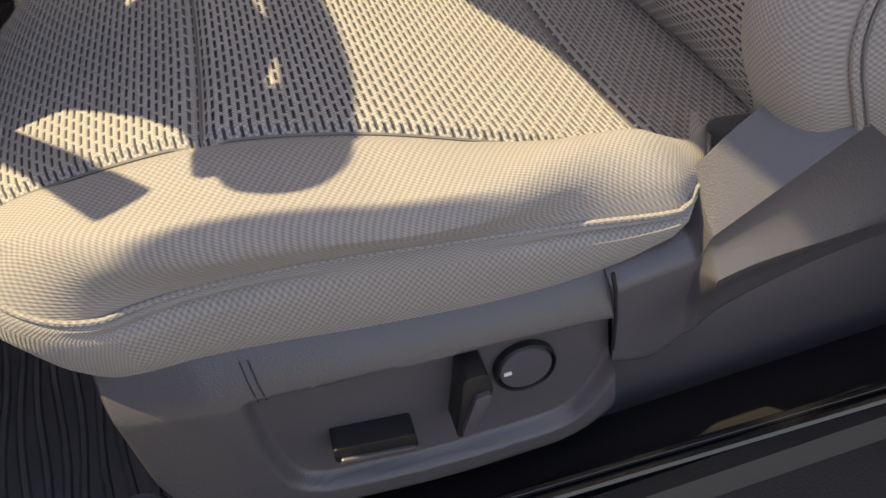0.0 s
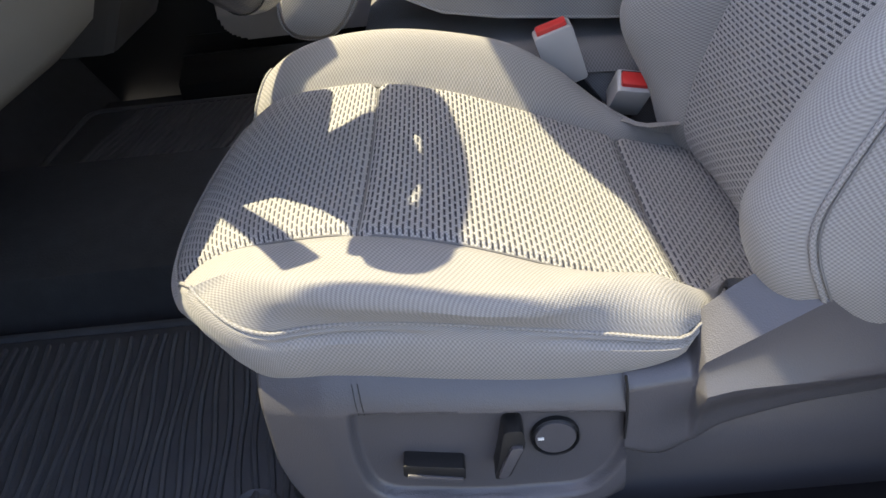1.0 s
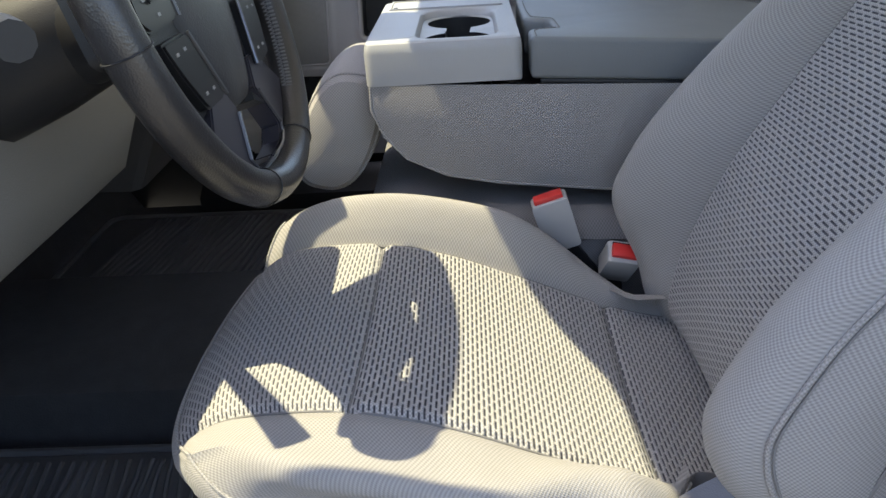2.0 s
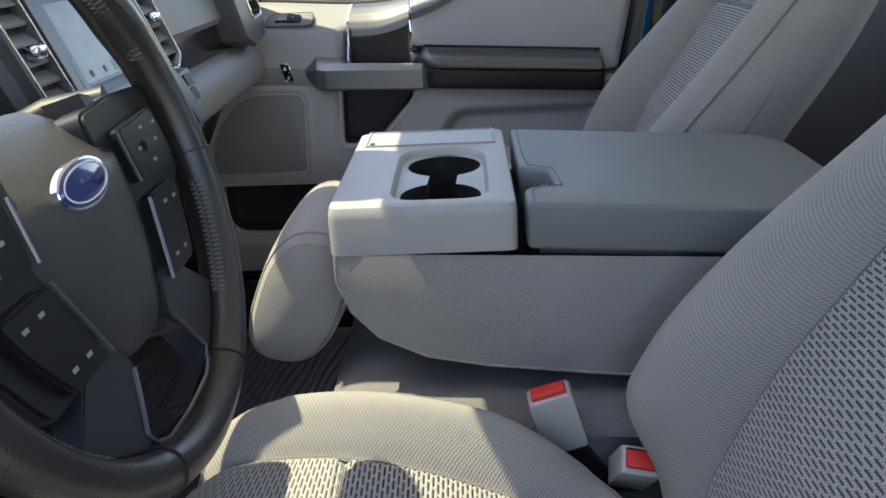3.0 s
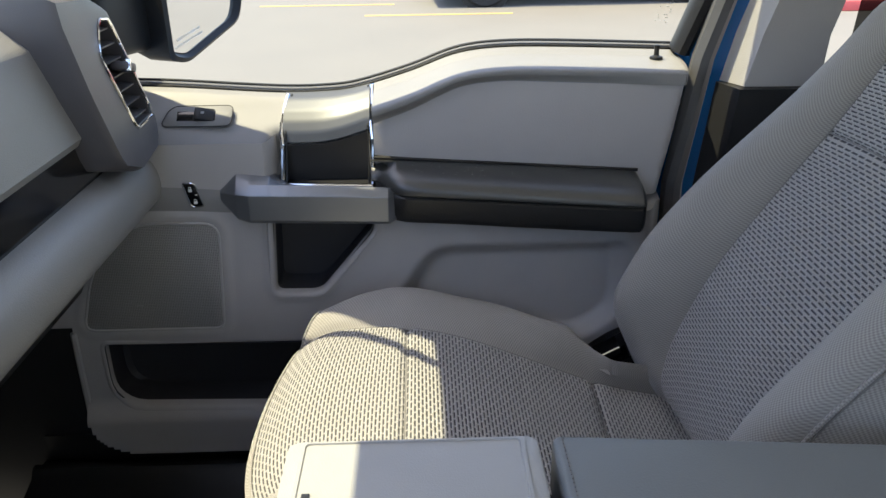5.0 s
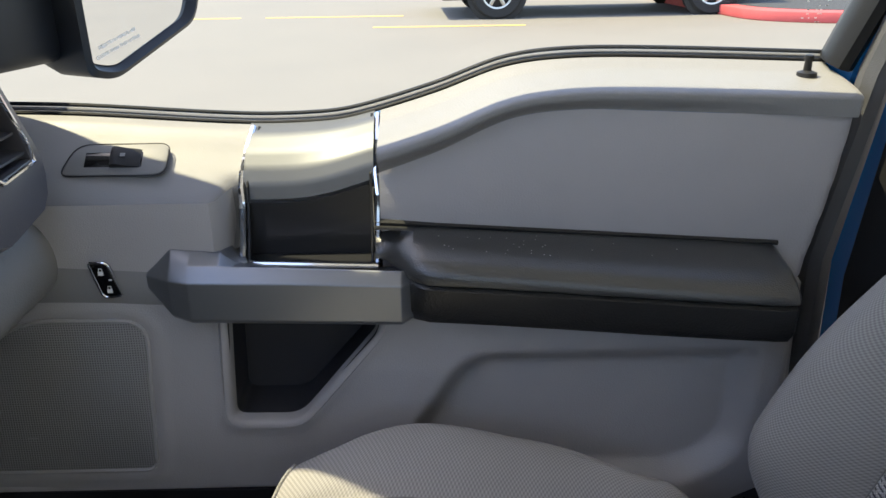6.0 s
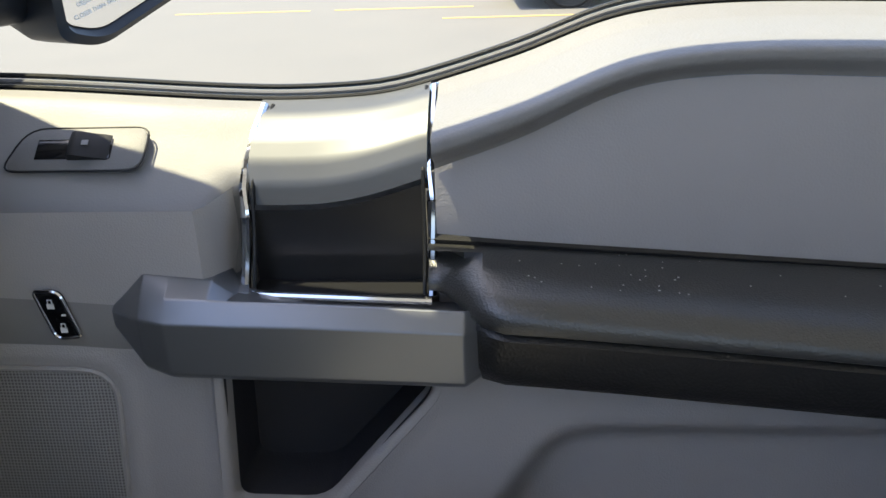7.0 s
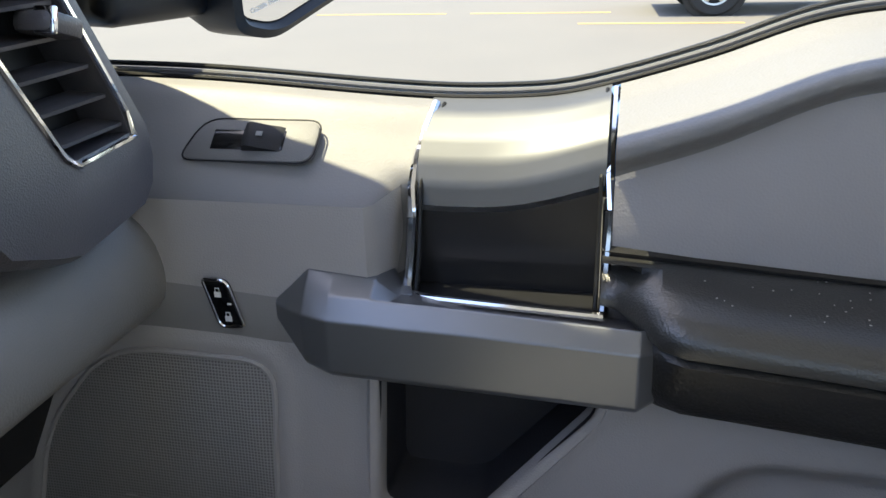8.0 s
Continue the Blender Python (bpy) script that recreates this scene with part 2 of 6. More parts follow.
def lathe(profile, sides=32, m=None, sweep=360.0):
    """A turned body about z from (radius, height) pairs."""
    full = sweep >= 359.9
    bm = bmesh.new()
    cols = []
    for k in range(sides if full else sides + 1):
        a = radians(sweep) * k / sides
        cols.append([bm.verts.new((r * math.cos(a), r * math.sin(a), z)) for r, z in profile])
    for k in range(sides):
        a, b = cols[k], cols[(k + 1) % len(cols)]
        for j in range(len(profile) - 1):
            vs = [a[j], b[j], b[j + 1], a[j + 1]]
            bm.faces.new(vs)
    bmesh.ops.remove_doubles(bm, verts=bm.verts, dist=1e-6)
    bmesh.ops.recalc_face_normals(bm, faces=bm.faces)
    if m:
        bm.transform(m)
    return bm


def merge(*bms):
    """Several bmeshes as one piece."""
    out = bmesh.new()
    for b in bms:
        me = bpy.data.meshes.new("tmp")
        b.to_mesh(me)
        b.free()
        out.from_mesh(me)
        bpy.data.meshes.remove(me)
    return out


def curve(xs, ys):
    """A smooth function through given pairs."""
    def f(x):
        if x <= xs[0]:
            return ys[0]
        if x >= xs[-1]:
            return ys[-1]
        for i in range(len(xs) - 1):
            if x <= xs[i + 1]:
                h = xs[i + 1] - xs[i]
                t = (x - xs[i]) / h
                m0 = (ys[i + 1] - ys[max(i - 1, 0)]) / (xs[i + 1] - xs[max(i - 1, 0)])
                j = min(i + 2, len(xs) - 1)
                m1 = (ys[j] - ys[i]) / (xs[j] - xs[i])
                return ((2 * t ** 3 - 3 * t * t + 1) * ys[i] + (t ** 3 - 2 * t * t + t) * h * m0
                        + (-2 * t ** 3 + 3 * t * t) * ys[i + 1] + (t ** 3 - t * t) * h * m1)
    return f


def step(a, b, x):
    t = max(0.0, min(1.0, (x - a) / (b - a)))
    return t * t * (3 - 2 * t)


def lerp(a, b, t):
    return a + (b - a) * t

def inside(p, poly):
    x, z = p
    hit = False
    for i in range(len(poly)):
        (x0, z0), (x1, z1) = poly[i - 1], poly[i]
        if (z0 > z) != (z1 > z) and x < (x1 - x0) * (z - z0) / (z1 - z0) + x0:
            hit = not hit
    return hit


def distance(p, poly):
    """Signed distance to an outline: positive inside."""
    P = Vector(p)
    d = 9.0
    for i in range(len(poly)):
        a, b = Vector(poly[i - 1]), Vector(poly[i])
        e = b - a
        k = max(0, min(1, (P - a).dot(e) / max(e.length_squared, 1e-12)))
        d = min(d, (P - a - e * k).length)
    return d if inside(p, poly) else -d


# ---- the cab ----


roof_edge = curve([-0.70, -0.66, -0.60, -0.485, -0.425, -0.36, -0.26, -0.12, 0.8], [-0.232, -0.250, -0.281, -0.297, -0.311, -0.345, -0.375, -0.388, -0.382])


def cab():
    t = tagged(part("floor", prism([(-1.15, -0.74), (1.25, -0.74), (1.25, 0.74), (-1.15, 0.74)], 0.55, 0.585, axis="z"), CARPET, smooth=False), "black carpeted cab floor under the seats", "floor", kind="structure")
    # raised tunnel between the foot wells
    sec = [(-0.22, 0.58), (-0.19, 0.66), (-0.12, 0.70), (0.12, 0.70), (0.19, 0.66), (0.22, 0.58)]
    part("tunnel", loft([[(x, y, z) for y, z in sec] for x in (-1.1, -0.6, 0.0, 0.6)]), CARPET, t)
    # sills
    for s in (-1, 1):
        prof = [(0.66, 0.57), (0.66, 0.635), (0.70, 0.655), (0.735, 0.665), (0.745, 0.678), (0.757, 0.678), (0.765, 0.664), (0.83, 0.655), (0.90, 0.64), (0.91, 0.62), (0.91, 0.50), (0.70, 0.50)]
        sill = part("door_sill", loft([[(x, s * y, z) for y, z in prof] for x in (-0.75, -0.3, 0.2, 0.62)]), SILL, None)
        tagged(sill, "black plastic door sill plate with a glossy raised rib", "door sill", kind="structure")
        for o in (0.0, 0.0085):
            part("sill_rib", tube([(-0.205 + 0.05 * i, s * (0.722 + 0.0019 * i + o), 0.6790) for i in range(16)], lambda q: 0.0036 * min(1, q * 12 + 0.1, (1 - q) * 12 + 0.1), 8), GLOSS, sill, "glossy rib")
    # fire wall and toe board
    toe = loft([[(-0.95, y, 0.56), (-1.06, y, 0.75), (-1.12, y, 1.0), (-1.12, y, 1.32), (-1.2, y, 1.32), (-1.2, y, 0.5)] for y in (-0.84, -0.3, 0.3, 0.84)])
    tagged(part("wall_front", toe, CARPET), "black carpeted toe board below the dashboard", "wall", kind="structure")
    # rear wall
    tagged(part("wall_rear", box((1.27, 0, 0.98), (0.06, 1.66, 0.85), 0.01), HEADLINER), "grey trimmed rear cab wall behind the seats", "wall", kind="structure")
    # roof with a bowed front edge over the windscreen
    def roof_f(u, v):
        # unseen, and drawn out to -0.90 on the driver's side to shade the sill
        y = lerp(-0.90, 0.815, v)
        x0 = roof_edge(y)
        # forward step added there to shade the driver seat's outer side
        x0 -= 0.16 * step(0.688, 0.704, -y)
        x = lerp(x0, 1.3, u)
        return (x, y, 1.72 + 0.06 * math.sin(math.pi * min(1, u * 1.1 + 0.02)) - 0.05 * (abs(y) / 0.79) ** 3)
    rb = patch(roof_f, 16, 40)
    bmesh.ops.solidify(rb, geom=rb.faces[:], thickness=0.04)
    tagged(part("ceiling", rb, HEADLINER), "grey fabric headliner of the cab roof", "ceiling", kind="structure")
    # pillars
    for s in (-1, 1):
        line = [(-1.05, 0.86, 1.24), (-0.705, 0.864, 1.375), (-0.573, 0.846, 1.455), (-0.493, 0.790, 1.575), (-0.405, 0.750, 1.66), (-0.305, 0.745, 1.70)] if s > 0 else [(-1.05, 0.85, 1.24), (-0.72, 0.80, 1.375), (-0.60, 0.735, 1.46), (-0.525, 0.704, 1.56), (-0.435, 0.700, 1.66), (-0.36, 0.699, 1.69), (-0.30, 0.735, 1.70)]
        a = tube([(x, s * y, z) for x, y, z in line], 0.035 if s > 0 else 0.020, 10, squash=1.2)
        if s > 0:
            # the passenger's pillar carries a broad trim cover
            inner = (0.80, 0.775, 0.73, 0.688, 0.640, 0.588)
            cover = loft([[(x, y + 0.02, z - 0.02), (x + 0.01, (y + q) / 2, z - 0.025), (x + 0.004, q, z + 0.006), (x - 0.006, q, z + 0.016), (x - 0.02, y + 0.02, z + 0.02)] for (x, y, z), q in zip(line, inner)])
            a = merge(a, cover)
        else:
            # unseen sheet added outside the driver's pillar, to shade the seat's outer bolster
            a = merge(a, loft([[(x, -y, z - 0.015), (x, -0.93, z - 0.03), (x - 0.02, -0.93, z + 0.02), (x - 0.02, -y, z + 0.02)] for x, y, z in line]))
        tagged(part("windscreen_pillar", a, GREY), "grey trimmed windscreen pillar at the cab corner", "pillar", kind="structure")
        w = 0.035 if s > 0 else 0.0
        rail = tube([(-0.34, s * (0.745 + w), 1.695), (0.3, s * (0.75 + w), 1.72), (1.25, s * 0.75, 1.70)], 0.04, 10)
        tagged(part("roof_rail", rail, HEADLINER), "grey roof rail above the door opening", "roof rail", kind="structure")
        # rear door and side wall behind the front door opening
        tagged(part("wall_side", box((0.94, s * 0.80, 0.97), (0.62, 0.06, 0.74), 0.012), CHARCOAL), "charcoal trimmed cab side wall beside the rear seat", "wall", kind="structure")
    # tinted rear side window and its post on the passenger's side
    pane = part("window_rear", patch(lambda u, v: (lerp(0.55, 1.24, u), 0.83 - 0.06 * v, lerp(1.335, 1.71, v)), 6, 4), PRIVACY_GLASS)
    tagged(pane, "dark tinted rear side window of the cab", "window", kind="structure")
    # kick panels ahead of the doors
    for sy in (-1, 1):
        tagged(part("wall_kick", box((-0.885 if sy > 0 else -0.95, sy * 0.815, 0.93), (0.545 if sy > 0 else 0.42, 0.05, 0.78), 0.012), BLACK), "black kick panel ahead of the door", "wall", kind="structure")
    # rear bench
    bench = thing("rear_bench", "dark grey cloth rear bench seat behind the front seats", "bench seat", place=(1.0, 0, 0.585))
    part("bench_base", box((0.98, 0, 0.68), (0.42, 1.30, 0.19), 0.02), BLACK, bench)
    part("bench_cushion", box((0.96, 0, 0.85), (0.48, 1.34, 0.16), 0.05, 4), CLOTH_DARK, bench)
    part("bench_back", box((1.19, 0, 1.17), (0.10, 1.34, 0.56), 0.04, 4, Matrix.Rotation(radians(8), 4, "Y")), CLOTH_DARK, bench)


cab()


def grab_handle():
    # unseen bar, added to throw the thin stripe of shadow on the passenger cushion
    t = thing("grab_handle", "unseen grey grab handle added for its stripe shadow on the passenger seat", "grab handle", place=(-0.45, 0.67, 1.5))
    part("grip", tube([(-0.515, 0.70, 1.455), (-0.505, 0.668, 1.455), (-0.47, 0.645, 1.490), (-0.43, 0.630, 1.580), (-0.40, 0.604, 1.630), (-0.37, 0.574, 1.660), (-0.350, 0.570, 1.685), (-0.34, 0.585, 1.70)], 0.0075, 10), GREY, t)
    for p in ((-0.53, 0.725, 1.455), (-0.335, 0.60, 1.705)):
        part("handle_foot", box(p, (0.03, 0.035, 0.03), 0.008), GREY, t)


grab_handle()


def b_pillar(s):
    """Centre pillar: grey upper trim, black lower trim, rubber seals and the blue painted edge of the body."""
    p = thing("door_pillar", "centre door pillar with grey upper trim, black lower trim and blue painted edge", "pillar", kind="structure", place=(0.42, s * 0.8, 0.6))
    up = loft([[(x0, s * y0, z), (x0 + 0.02, s * (y0 - 0.05), z), (x1, s * (y0 - 0.055), z), (x1 + 0.02, s * y0, z)] for z, x0, x1, y0 in ((1.285, 0.372, 0.50, 0.855), (1.36, 0.385, 0.50, 0.845), (1.5, 0.415, 0.52, 0.81), (1.70, 0.46, 0.56, 0.745))])
    part("upper_trim", up, GREY, p)
    low = loft([[(x0, s * 0.85, z), (x0 + 0.015, s * 0.79, z), (0.52, s * 0.785, z), (0.53, s * 0.85, z)] for z, x0 in ((0.60, 0.36), (0.9, 0.35), (1.1, 0.345), (1.284, 0.365))])
    part("lower_trim", low, BLACK, p, "scuffed black lower pillar trim")
    part("pillar_seal", tube([(0.345, s * 0.868, 0.66), (0.322, s * 0.865, 0.95), (0.318, s * 0.865, 1.12), (0.345, s * 0.862, 1.32), (0.385, s * 0.835, 1.5), (0.43, s * 0.775, 1.70)], 0.017, 8), RUBBER, p, "black rubber door seal")
    body = loft([[(x0 - 0.02, s * (y + 0.035), z), (x0, s * (y + 0.012), z), (x0 + 0.035, s * (y + 0.006), z), (x0 + 0.12, s * (y + 0.05), z), (x0 + 0.1, s * (y + 0.09), z)] for z, x0, y in ((0.66, 0.328, 0.87), (0.95, 0.308, 0.87), (1.12, 0.305, 0.87), (1.32, 0.33, 0.868), (1.5, 0.37, 0.84), (1.70, 0.415, 0.78))])
    part("painted_edge", body, BLUE_PAINT, p, "bright blue painted body edge")
    return p


b_pillar(1)
b_pillar(-1)


def seat_belt():
    """Webbing of the passenger's belt, hanging flat behind the centre pillar."""
    t = thing("seat_belt", "grey seat belt webbing hanging beside the centre pillar", "seat belt", place=(0.56, 0.77, 1.0))
    strap = loft([[(x, 0.772 - 0.05 * k, z), (x + 0.006, 0.766 - 0.05 * k, z), (x + 0.052, 0.752 - 0.05 * k, z), (x + 0.050, 0.758 - 0.05 * k, z)] for k, x, z in ((0, 0.535, 0.80), (0, 0.535, 1.10), (0.1, 0.545, 1.30), (0.6, 0.565, 1.50), (1.0, 0.585, 1.68))])
    part("webbing", strap, WEBBING, t)
    part("belt_guide", box((0.61, 0.712, 1.675), (0.075, 0.03, 0.03), 0.008, 2), BLACK, t)


seat_belt()

# ---- seats ----
SEAT_Y, SEAT_H, PANEL_Q = 0.465, 0.235, 0.70
crest_in = curve([-0.36, -0.29, -0.22, -0.15, -0.07, -0.02, 0.03, 0.07, 0.13, 0.3], [0.945, 0.972, 0.986, 0.986, 0.970, 0.952, 0.917, 0.880, 0.845, 0.80])
seam_z = curve([-0.36, -0.30, -0.24, -0.176, -0.10, -0.02, 0.09, 0.16, 0.3], [0.921, 0.937, 0.944, 0.943, 0.925, 0.893, 0.846, 0.826, 0.80])
pipe_z = curve([-0.36, -0.30, -0.24, -0.15, -0.07, 0.0, 0.05, 0.1, 0.3], [0.899, 0.907, 0.907, 0.901, 0.887, 0.873, 0.862, 0.856, 0.82])
BACK_SEAM = curve([0.80, 0.86, 0.926, 1.03, 1.12, 1.20, 1.27, 1.40, 1.5], [0.150, 0.160, 0.178, 0.224, 0.281, 0.330, 0.367, 0.425, 0.465])



def front_x(q):
    """Where the cushion begins: the front edge bows and its corners are round."""
    a = min(1.0, abs(q))
    return -0.240 - 0.069 * (1 - a ** 5) ** 0.5 - 0.050 * (1 - a * a)


def half_width(x):
    """Half the cushion's width in plan, tucked in behind."""
    return SEAT_H - 0.020 * step(0.060, 0.084, x) - 0.055 * step(0.080, 0.125, x)


def middle(x):
    return math.exp(-((x + 0.125) / 0.135) ** 4)


def across(x, q):
    """Sideways offset of q at x: the insert keeps its width, the bolster bulges and follows the outline."""
    a = abs(q)
    if a <= PANEL_Q:
        return q * SEAT_H
    t = (a - PANEL_Q) / (1 - PANEL_Q)
    p, w = PANEL_Q * SEAT_H, half_width(x)
    if q < 0:
        return -lerp(p, w, t)
    bul = 0.019 * middle(x)
    k = 0.84
    flat = lerp(p, w, t)
    y = lerp(p, w + bul, math.sin(t / k * math.pi / 2)) if t < k else w + bul * (1 - (t - k) / (1 - k))
    return lerp(flat, y, middle(x))


def cushion_top(x, q, plump=0.0):
    """Height of the seat cushion at x and at q across it (1: door side, -1: console side)."""
    a = abs(q)
    zs = seam_z(x)
    if a <= PANEL_Q:
        z = zs - 0.010 * (1 - (a / PANEL_Q) ** 2)
        for sx in (-0.178, 0.088):
            z -= 0.007 * math.exp(-((x - sx) / 0.0055) ** 2)
    else:
        t = (a - PANEL_Q) / (1 - PANEL_Q)
        crest = crest_in(x) if q < 0 else max(zs + 0.004, pipe_z(x) + 0.036 * (1 - 0.8 * step(0.045, 0.10, x))) + plump
        edge = pipe_z(x)
        if t < 0.55:
            z = lerp(zs, crest, math.sin(t / 0.55 * math.pi / 2) ** 1.2)
        else:
            k = (t - 0.55) / 0.45
            z = edge + (crest - edge) * math.sqrt(max(0, 1 - k * k))
            near = max(0.0, 1 - (x - front_x(q)) / 0.06)
            z = lerp(z, edge + (crest - edge) * 0.8 * max(0.0, math.cos(k * math.pi / 2)) ** 1.4, near * near * (3 - 2 * near))
            if q > 0:
                m = middle(x)
                z = lerp(z, edge + (crest - edge) * math.cos(k * math.pi / 2) ** 0.85, m)
    z -= 0.006 * math.exp(-((a - PANEL_Q) * SEAT_H / 0.005) ** 2)
    d = max(0.0, 1 - (x - front_x(q)) / 0.07)
    z -= 0.022 * d ** 2.6 * (1 - 0.75 * max(0, a - PANEL_Q) / 0.3)
    return z


def spaced(a, b, n, marks=()):
    vals = {round(lerp(a, b, i / n), 6) for i in range(n + 1)}
    for m in marks:
        for d in (-0.012, -0.008, -0.005, -0.0025, 0, 0.0025, 0.005, 0.008, 0.012):
            if a < m + d < b:
                vals.add(round(m + d, 6))
    return sorted(vals)


def dash_grid(lo, hi, pitch, cuts):
    """Grid lines on both sides of every dash edge between lo and hi."""
    vals = {lo, hi}
    for k in range(int(lo // pitch) - 1, int(hi // pitch) + 2):
        vals |= {round((k + c) * pitch, 6) for c in cuts if lo + 0.0004 < (k + c) * pitch < hi - 0.0004}
    return sorted(vals)


def dash_depth(u, v):
    """How far the cloth is sunk at (u, v), in metres: staggered short slots."""
    col = u / DASH_U
    k = math.floor(col)
    a = abs(col - k - 0.5)
    w = v / DASH_V + 0.5 * (k % 2)
    b = abs(w - math.floor(w) - 0.5)
    return DASH_DEEP if a < 0.18 and b < 0.38 else 0.0


DASH_CUTS_U = (0.29, 0.34, 0.66, 0.71)
DASH_CUTS_V = (0.09, 0.13, 0.37, 0.41, 0.59, 0.63, 0.87, 0.91)


def seat(name, label, s, dx, dz):
    """A bucket seat; s: -1 on the driver's side, 1 on the passenger's."""
    t = thing(name, label, "car seat", "front seats", place=(0.05 + dx, s * SEAT_Y, 0.585))

    REAR = 0.27
    plump = 0.016 if s > 0 else 0.0

    def top(x, q):
        xf = front_x(q)
        xx = max(x, xf)
        return (xx + dx, s * (SEAT_Y + across(xx, q)), cushion_top(xx, q, plump) + dz)

    def top_patch(x0, x1, q0, q1, nx, nq, kv=1.5):
        xs, qs = spaced(x0, x1, nx, (-0.178, 0.088)), spaced(q0, q1, nq, (-PANEL_Q, PANEL_Q))
        return patch(lambda u, v: top(u if x0 > -0.3 else lerp(front_x(v), x1, (u - x0) / (x1 - x0)), v), 0, 0, lambda u, v: (u * 1.03, v * SEAT_H * kv), xs, qs)

    def dashed(f, out, a0, a1, ka, b0, b1, kb):
        """A panel of dashed cloth over a and b, whose lengths in metres are ka and kb times them; out: the way it faces."""
        us = [u / ka for u in dash_grid(a0 * ka, a1 * ka, DASH_U, DASH_CUTS_U)]
        vs = [v / kb for v in dash_grid(b0 * kb, b1 * kb, DASH_V, DASH_CUTS_V)]

        def sunk(u, v):
            d = dash_depth(u * ka, v * kb)
            x, y, z = f(u, v)
            return (x - out[0] * d, y, z - out[1] * d)
        return patch(sunk, 0, 0, lambda u, v: (u * ka, v * kb), us, vs)

    def front_top(u, v):
        return top(lerp(front_x(v), -0.178, (u + 0.362) / 0.184), v)
    part("cushion_front_panel", dashed(front_top, (-0.3, 0.95), -0.362, -0.178, 1.03, -PANEL_Q, PANEL_Q, SEAT_H), CLOTH_DASH, t, "dashed grey cloth insert", sharp=180)
    part("cushion_middle_panel", dashed(top, (0.2, 0.98), -0.178, 0.088, 1.03, -PANEL_Q, PANEL_Q, SEAT_H), CLOTH_DASH, t, "dashed grey cloth insert", sharp=180)
    part("cushion_rear_panel", dashed(top, (0.1, 1), 0.088, REAR, 1.03, -PANEL_Q, PANEL_Q, SEAT_H), CLOTH_DASH, t, "dashed grey cloth insert", sharp=180)
    part("cushion_bolster", top_patch(-0.362, REAR, PANEL_Q, 1, 70, 22), CLOTH, t)
    part("cushion_bolster", top_patch(-0.362, REAR, -1, -PANEL_Q, 70, 22), CLOTH, t)
    # skirt below the piping, round the front and both sides
    rim = []
    for i in range(41):
        rim.append((lerp(0.112, front_x(1), i / 40), 1.0, (0, 1)))
    for i in range(1, 60):
        a = math.pi * i / 60
        q = math.copysign(abs(math.cos(a)) ** 0.5, math.cos(a))
        rim.append((front_x(q), q, (-(1 - abs(q) ** 4) - 0.02, math.copysign(abs(q) ** 3, q))))
    for i in range(31):
        rim.append((lerp(front_x(-1), 0.16, i / 30), -1.0, (0, -1)))
    bottom = curve([-0.36, -0.30, -0.20, -0.12, -0.05, 0.02, 0.065, 0.10, 0.2], [0.856, 0.847, 0.841, 0.826, 0.816, 0.818, 0.833, 0.858, 0.86])
    prof = [(0.0, 0.0), (0.003, 0.06), (0.004, 0.16), (0.002, 0.40), (-0.003, 0.68), (-0.010, 0.9), (-0.022, 1.0)]

    def skirt(u, v):
        i = min(int(u * (len(rim) - 1)), len(rim) - 2)
        f = u * (len(rim) - 1) - i
        (x0, q0, n0), (x1, q1, n1) = rim[i], rim[i + 1]
        x, q = lerp(x0, x1, f), lerp(q0, q1, f)
        n = Vector((lerp(n0[0], n1[0], f), lerp(n0[1], n1[1], f))).normalized()
        k = v * (len(prof) - 1)
        j = min(int(k), len(prof) - 2)
        o, h = lerp(prof[j][0], prof[j + 1][0], k - j), lerp(prof[j][1], prof[j + 1][1], k - j)
        zt = cushion_top(max(x, front_x(q)), q, plump)
        front = max(0.0, -n.x)
        o += (0.010 * math.sin(math.pi * h) - 0.03 * h * h) * front
        zb = bottom(x)
        # a shallow fold under the piping
        o -= 0.003 * math.exp(-((h - 0.13) / 0.05) ** 2) * (1 + math.sin(x * 31 + q))
        return (x + n.x * o + dx, s * (SEAT_Y + across(x, q) + n.y * o), lerp(zt, zb, h) + dz)
    part("cushion_skirt", patch(skirt, 150, 18, lambda u, v: (u * 1.25, v * 0.075)), CLOTH, t)
    pipe = [Vector((x + dx + n[0] * 0.001, s * (SEAT_Y + across(x, q) + n[1] * 0.001), cushion_top(max(x, front_x(q)), q, plump) + dz + 0.001)) for x, q, n in rim]
    part("piping", tube(pipe, 0.0016, 7), CLOTH, t)
    # sewn seams of the insert
    def seam(name, pts):
        part(name, tube(pts, 0.0011, 5), THREAD, t)
    for q in (-PANEL_Q, PANEL_Q):
        seam("cushion_seam", [Vector(top(lerp(front_x(q), 0.25, i / 60), q)) + Vector((0, 0, 0.0008)) for i in range(61)])
    for x in (-0.178, 0.088):
        seam("cushion_seam", [Vector(top(x, lerp(-PANEL_Q, PANEL_Q, i / 30))) + Vector((0, 0, 0.0006)) for i in range(31)])

    # backrest: bolsters stand forward of the panel
    bx = dx + (0.019 if s > 0 else 0.0)
    Z0, Z1 = 0.812, 1.398

    def half(z):
        return 0.243 - 0.055 * step(1.10, 1.40, z) - 0.018 * step(0.92, 0.83, z)

    PQ = 0.63

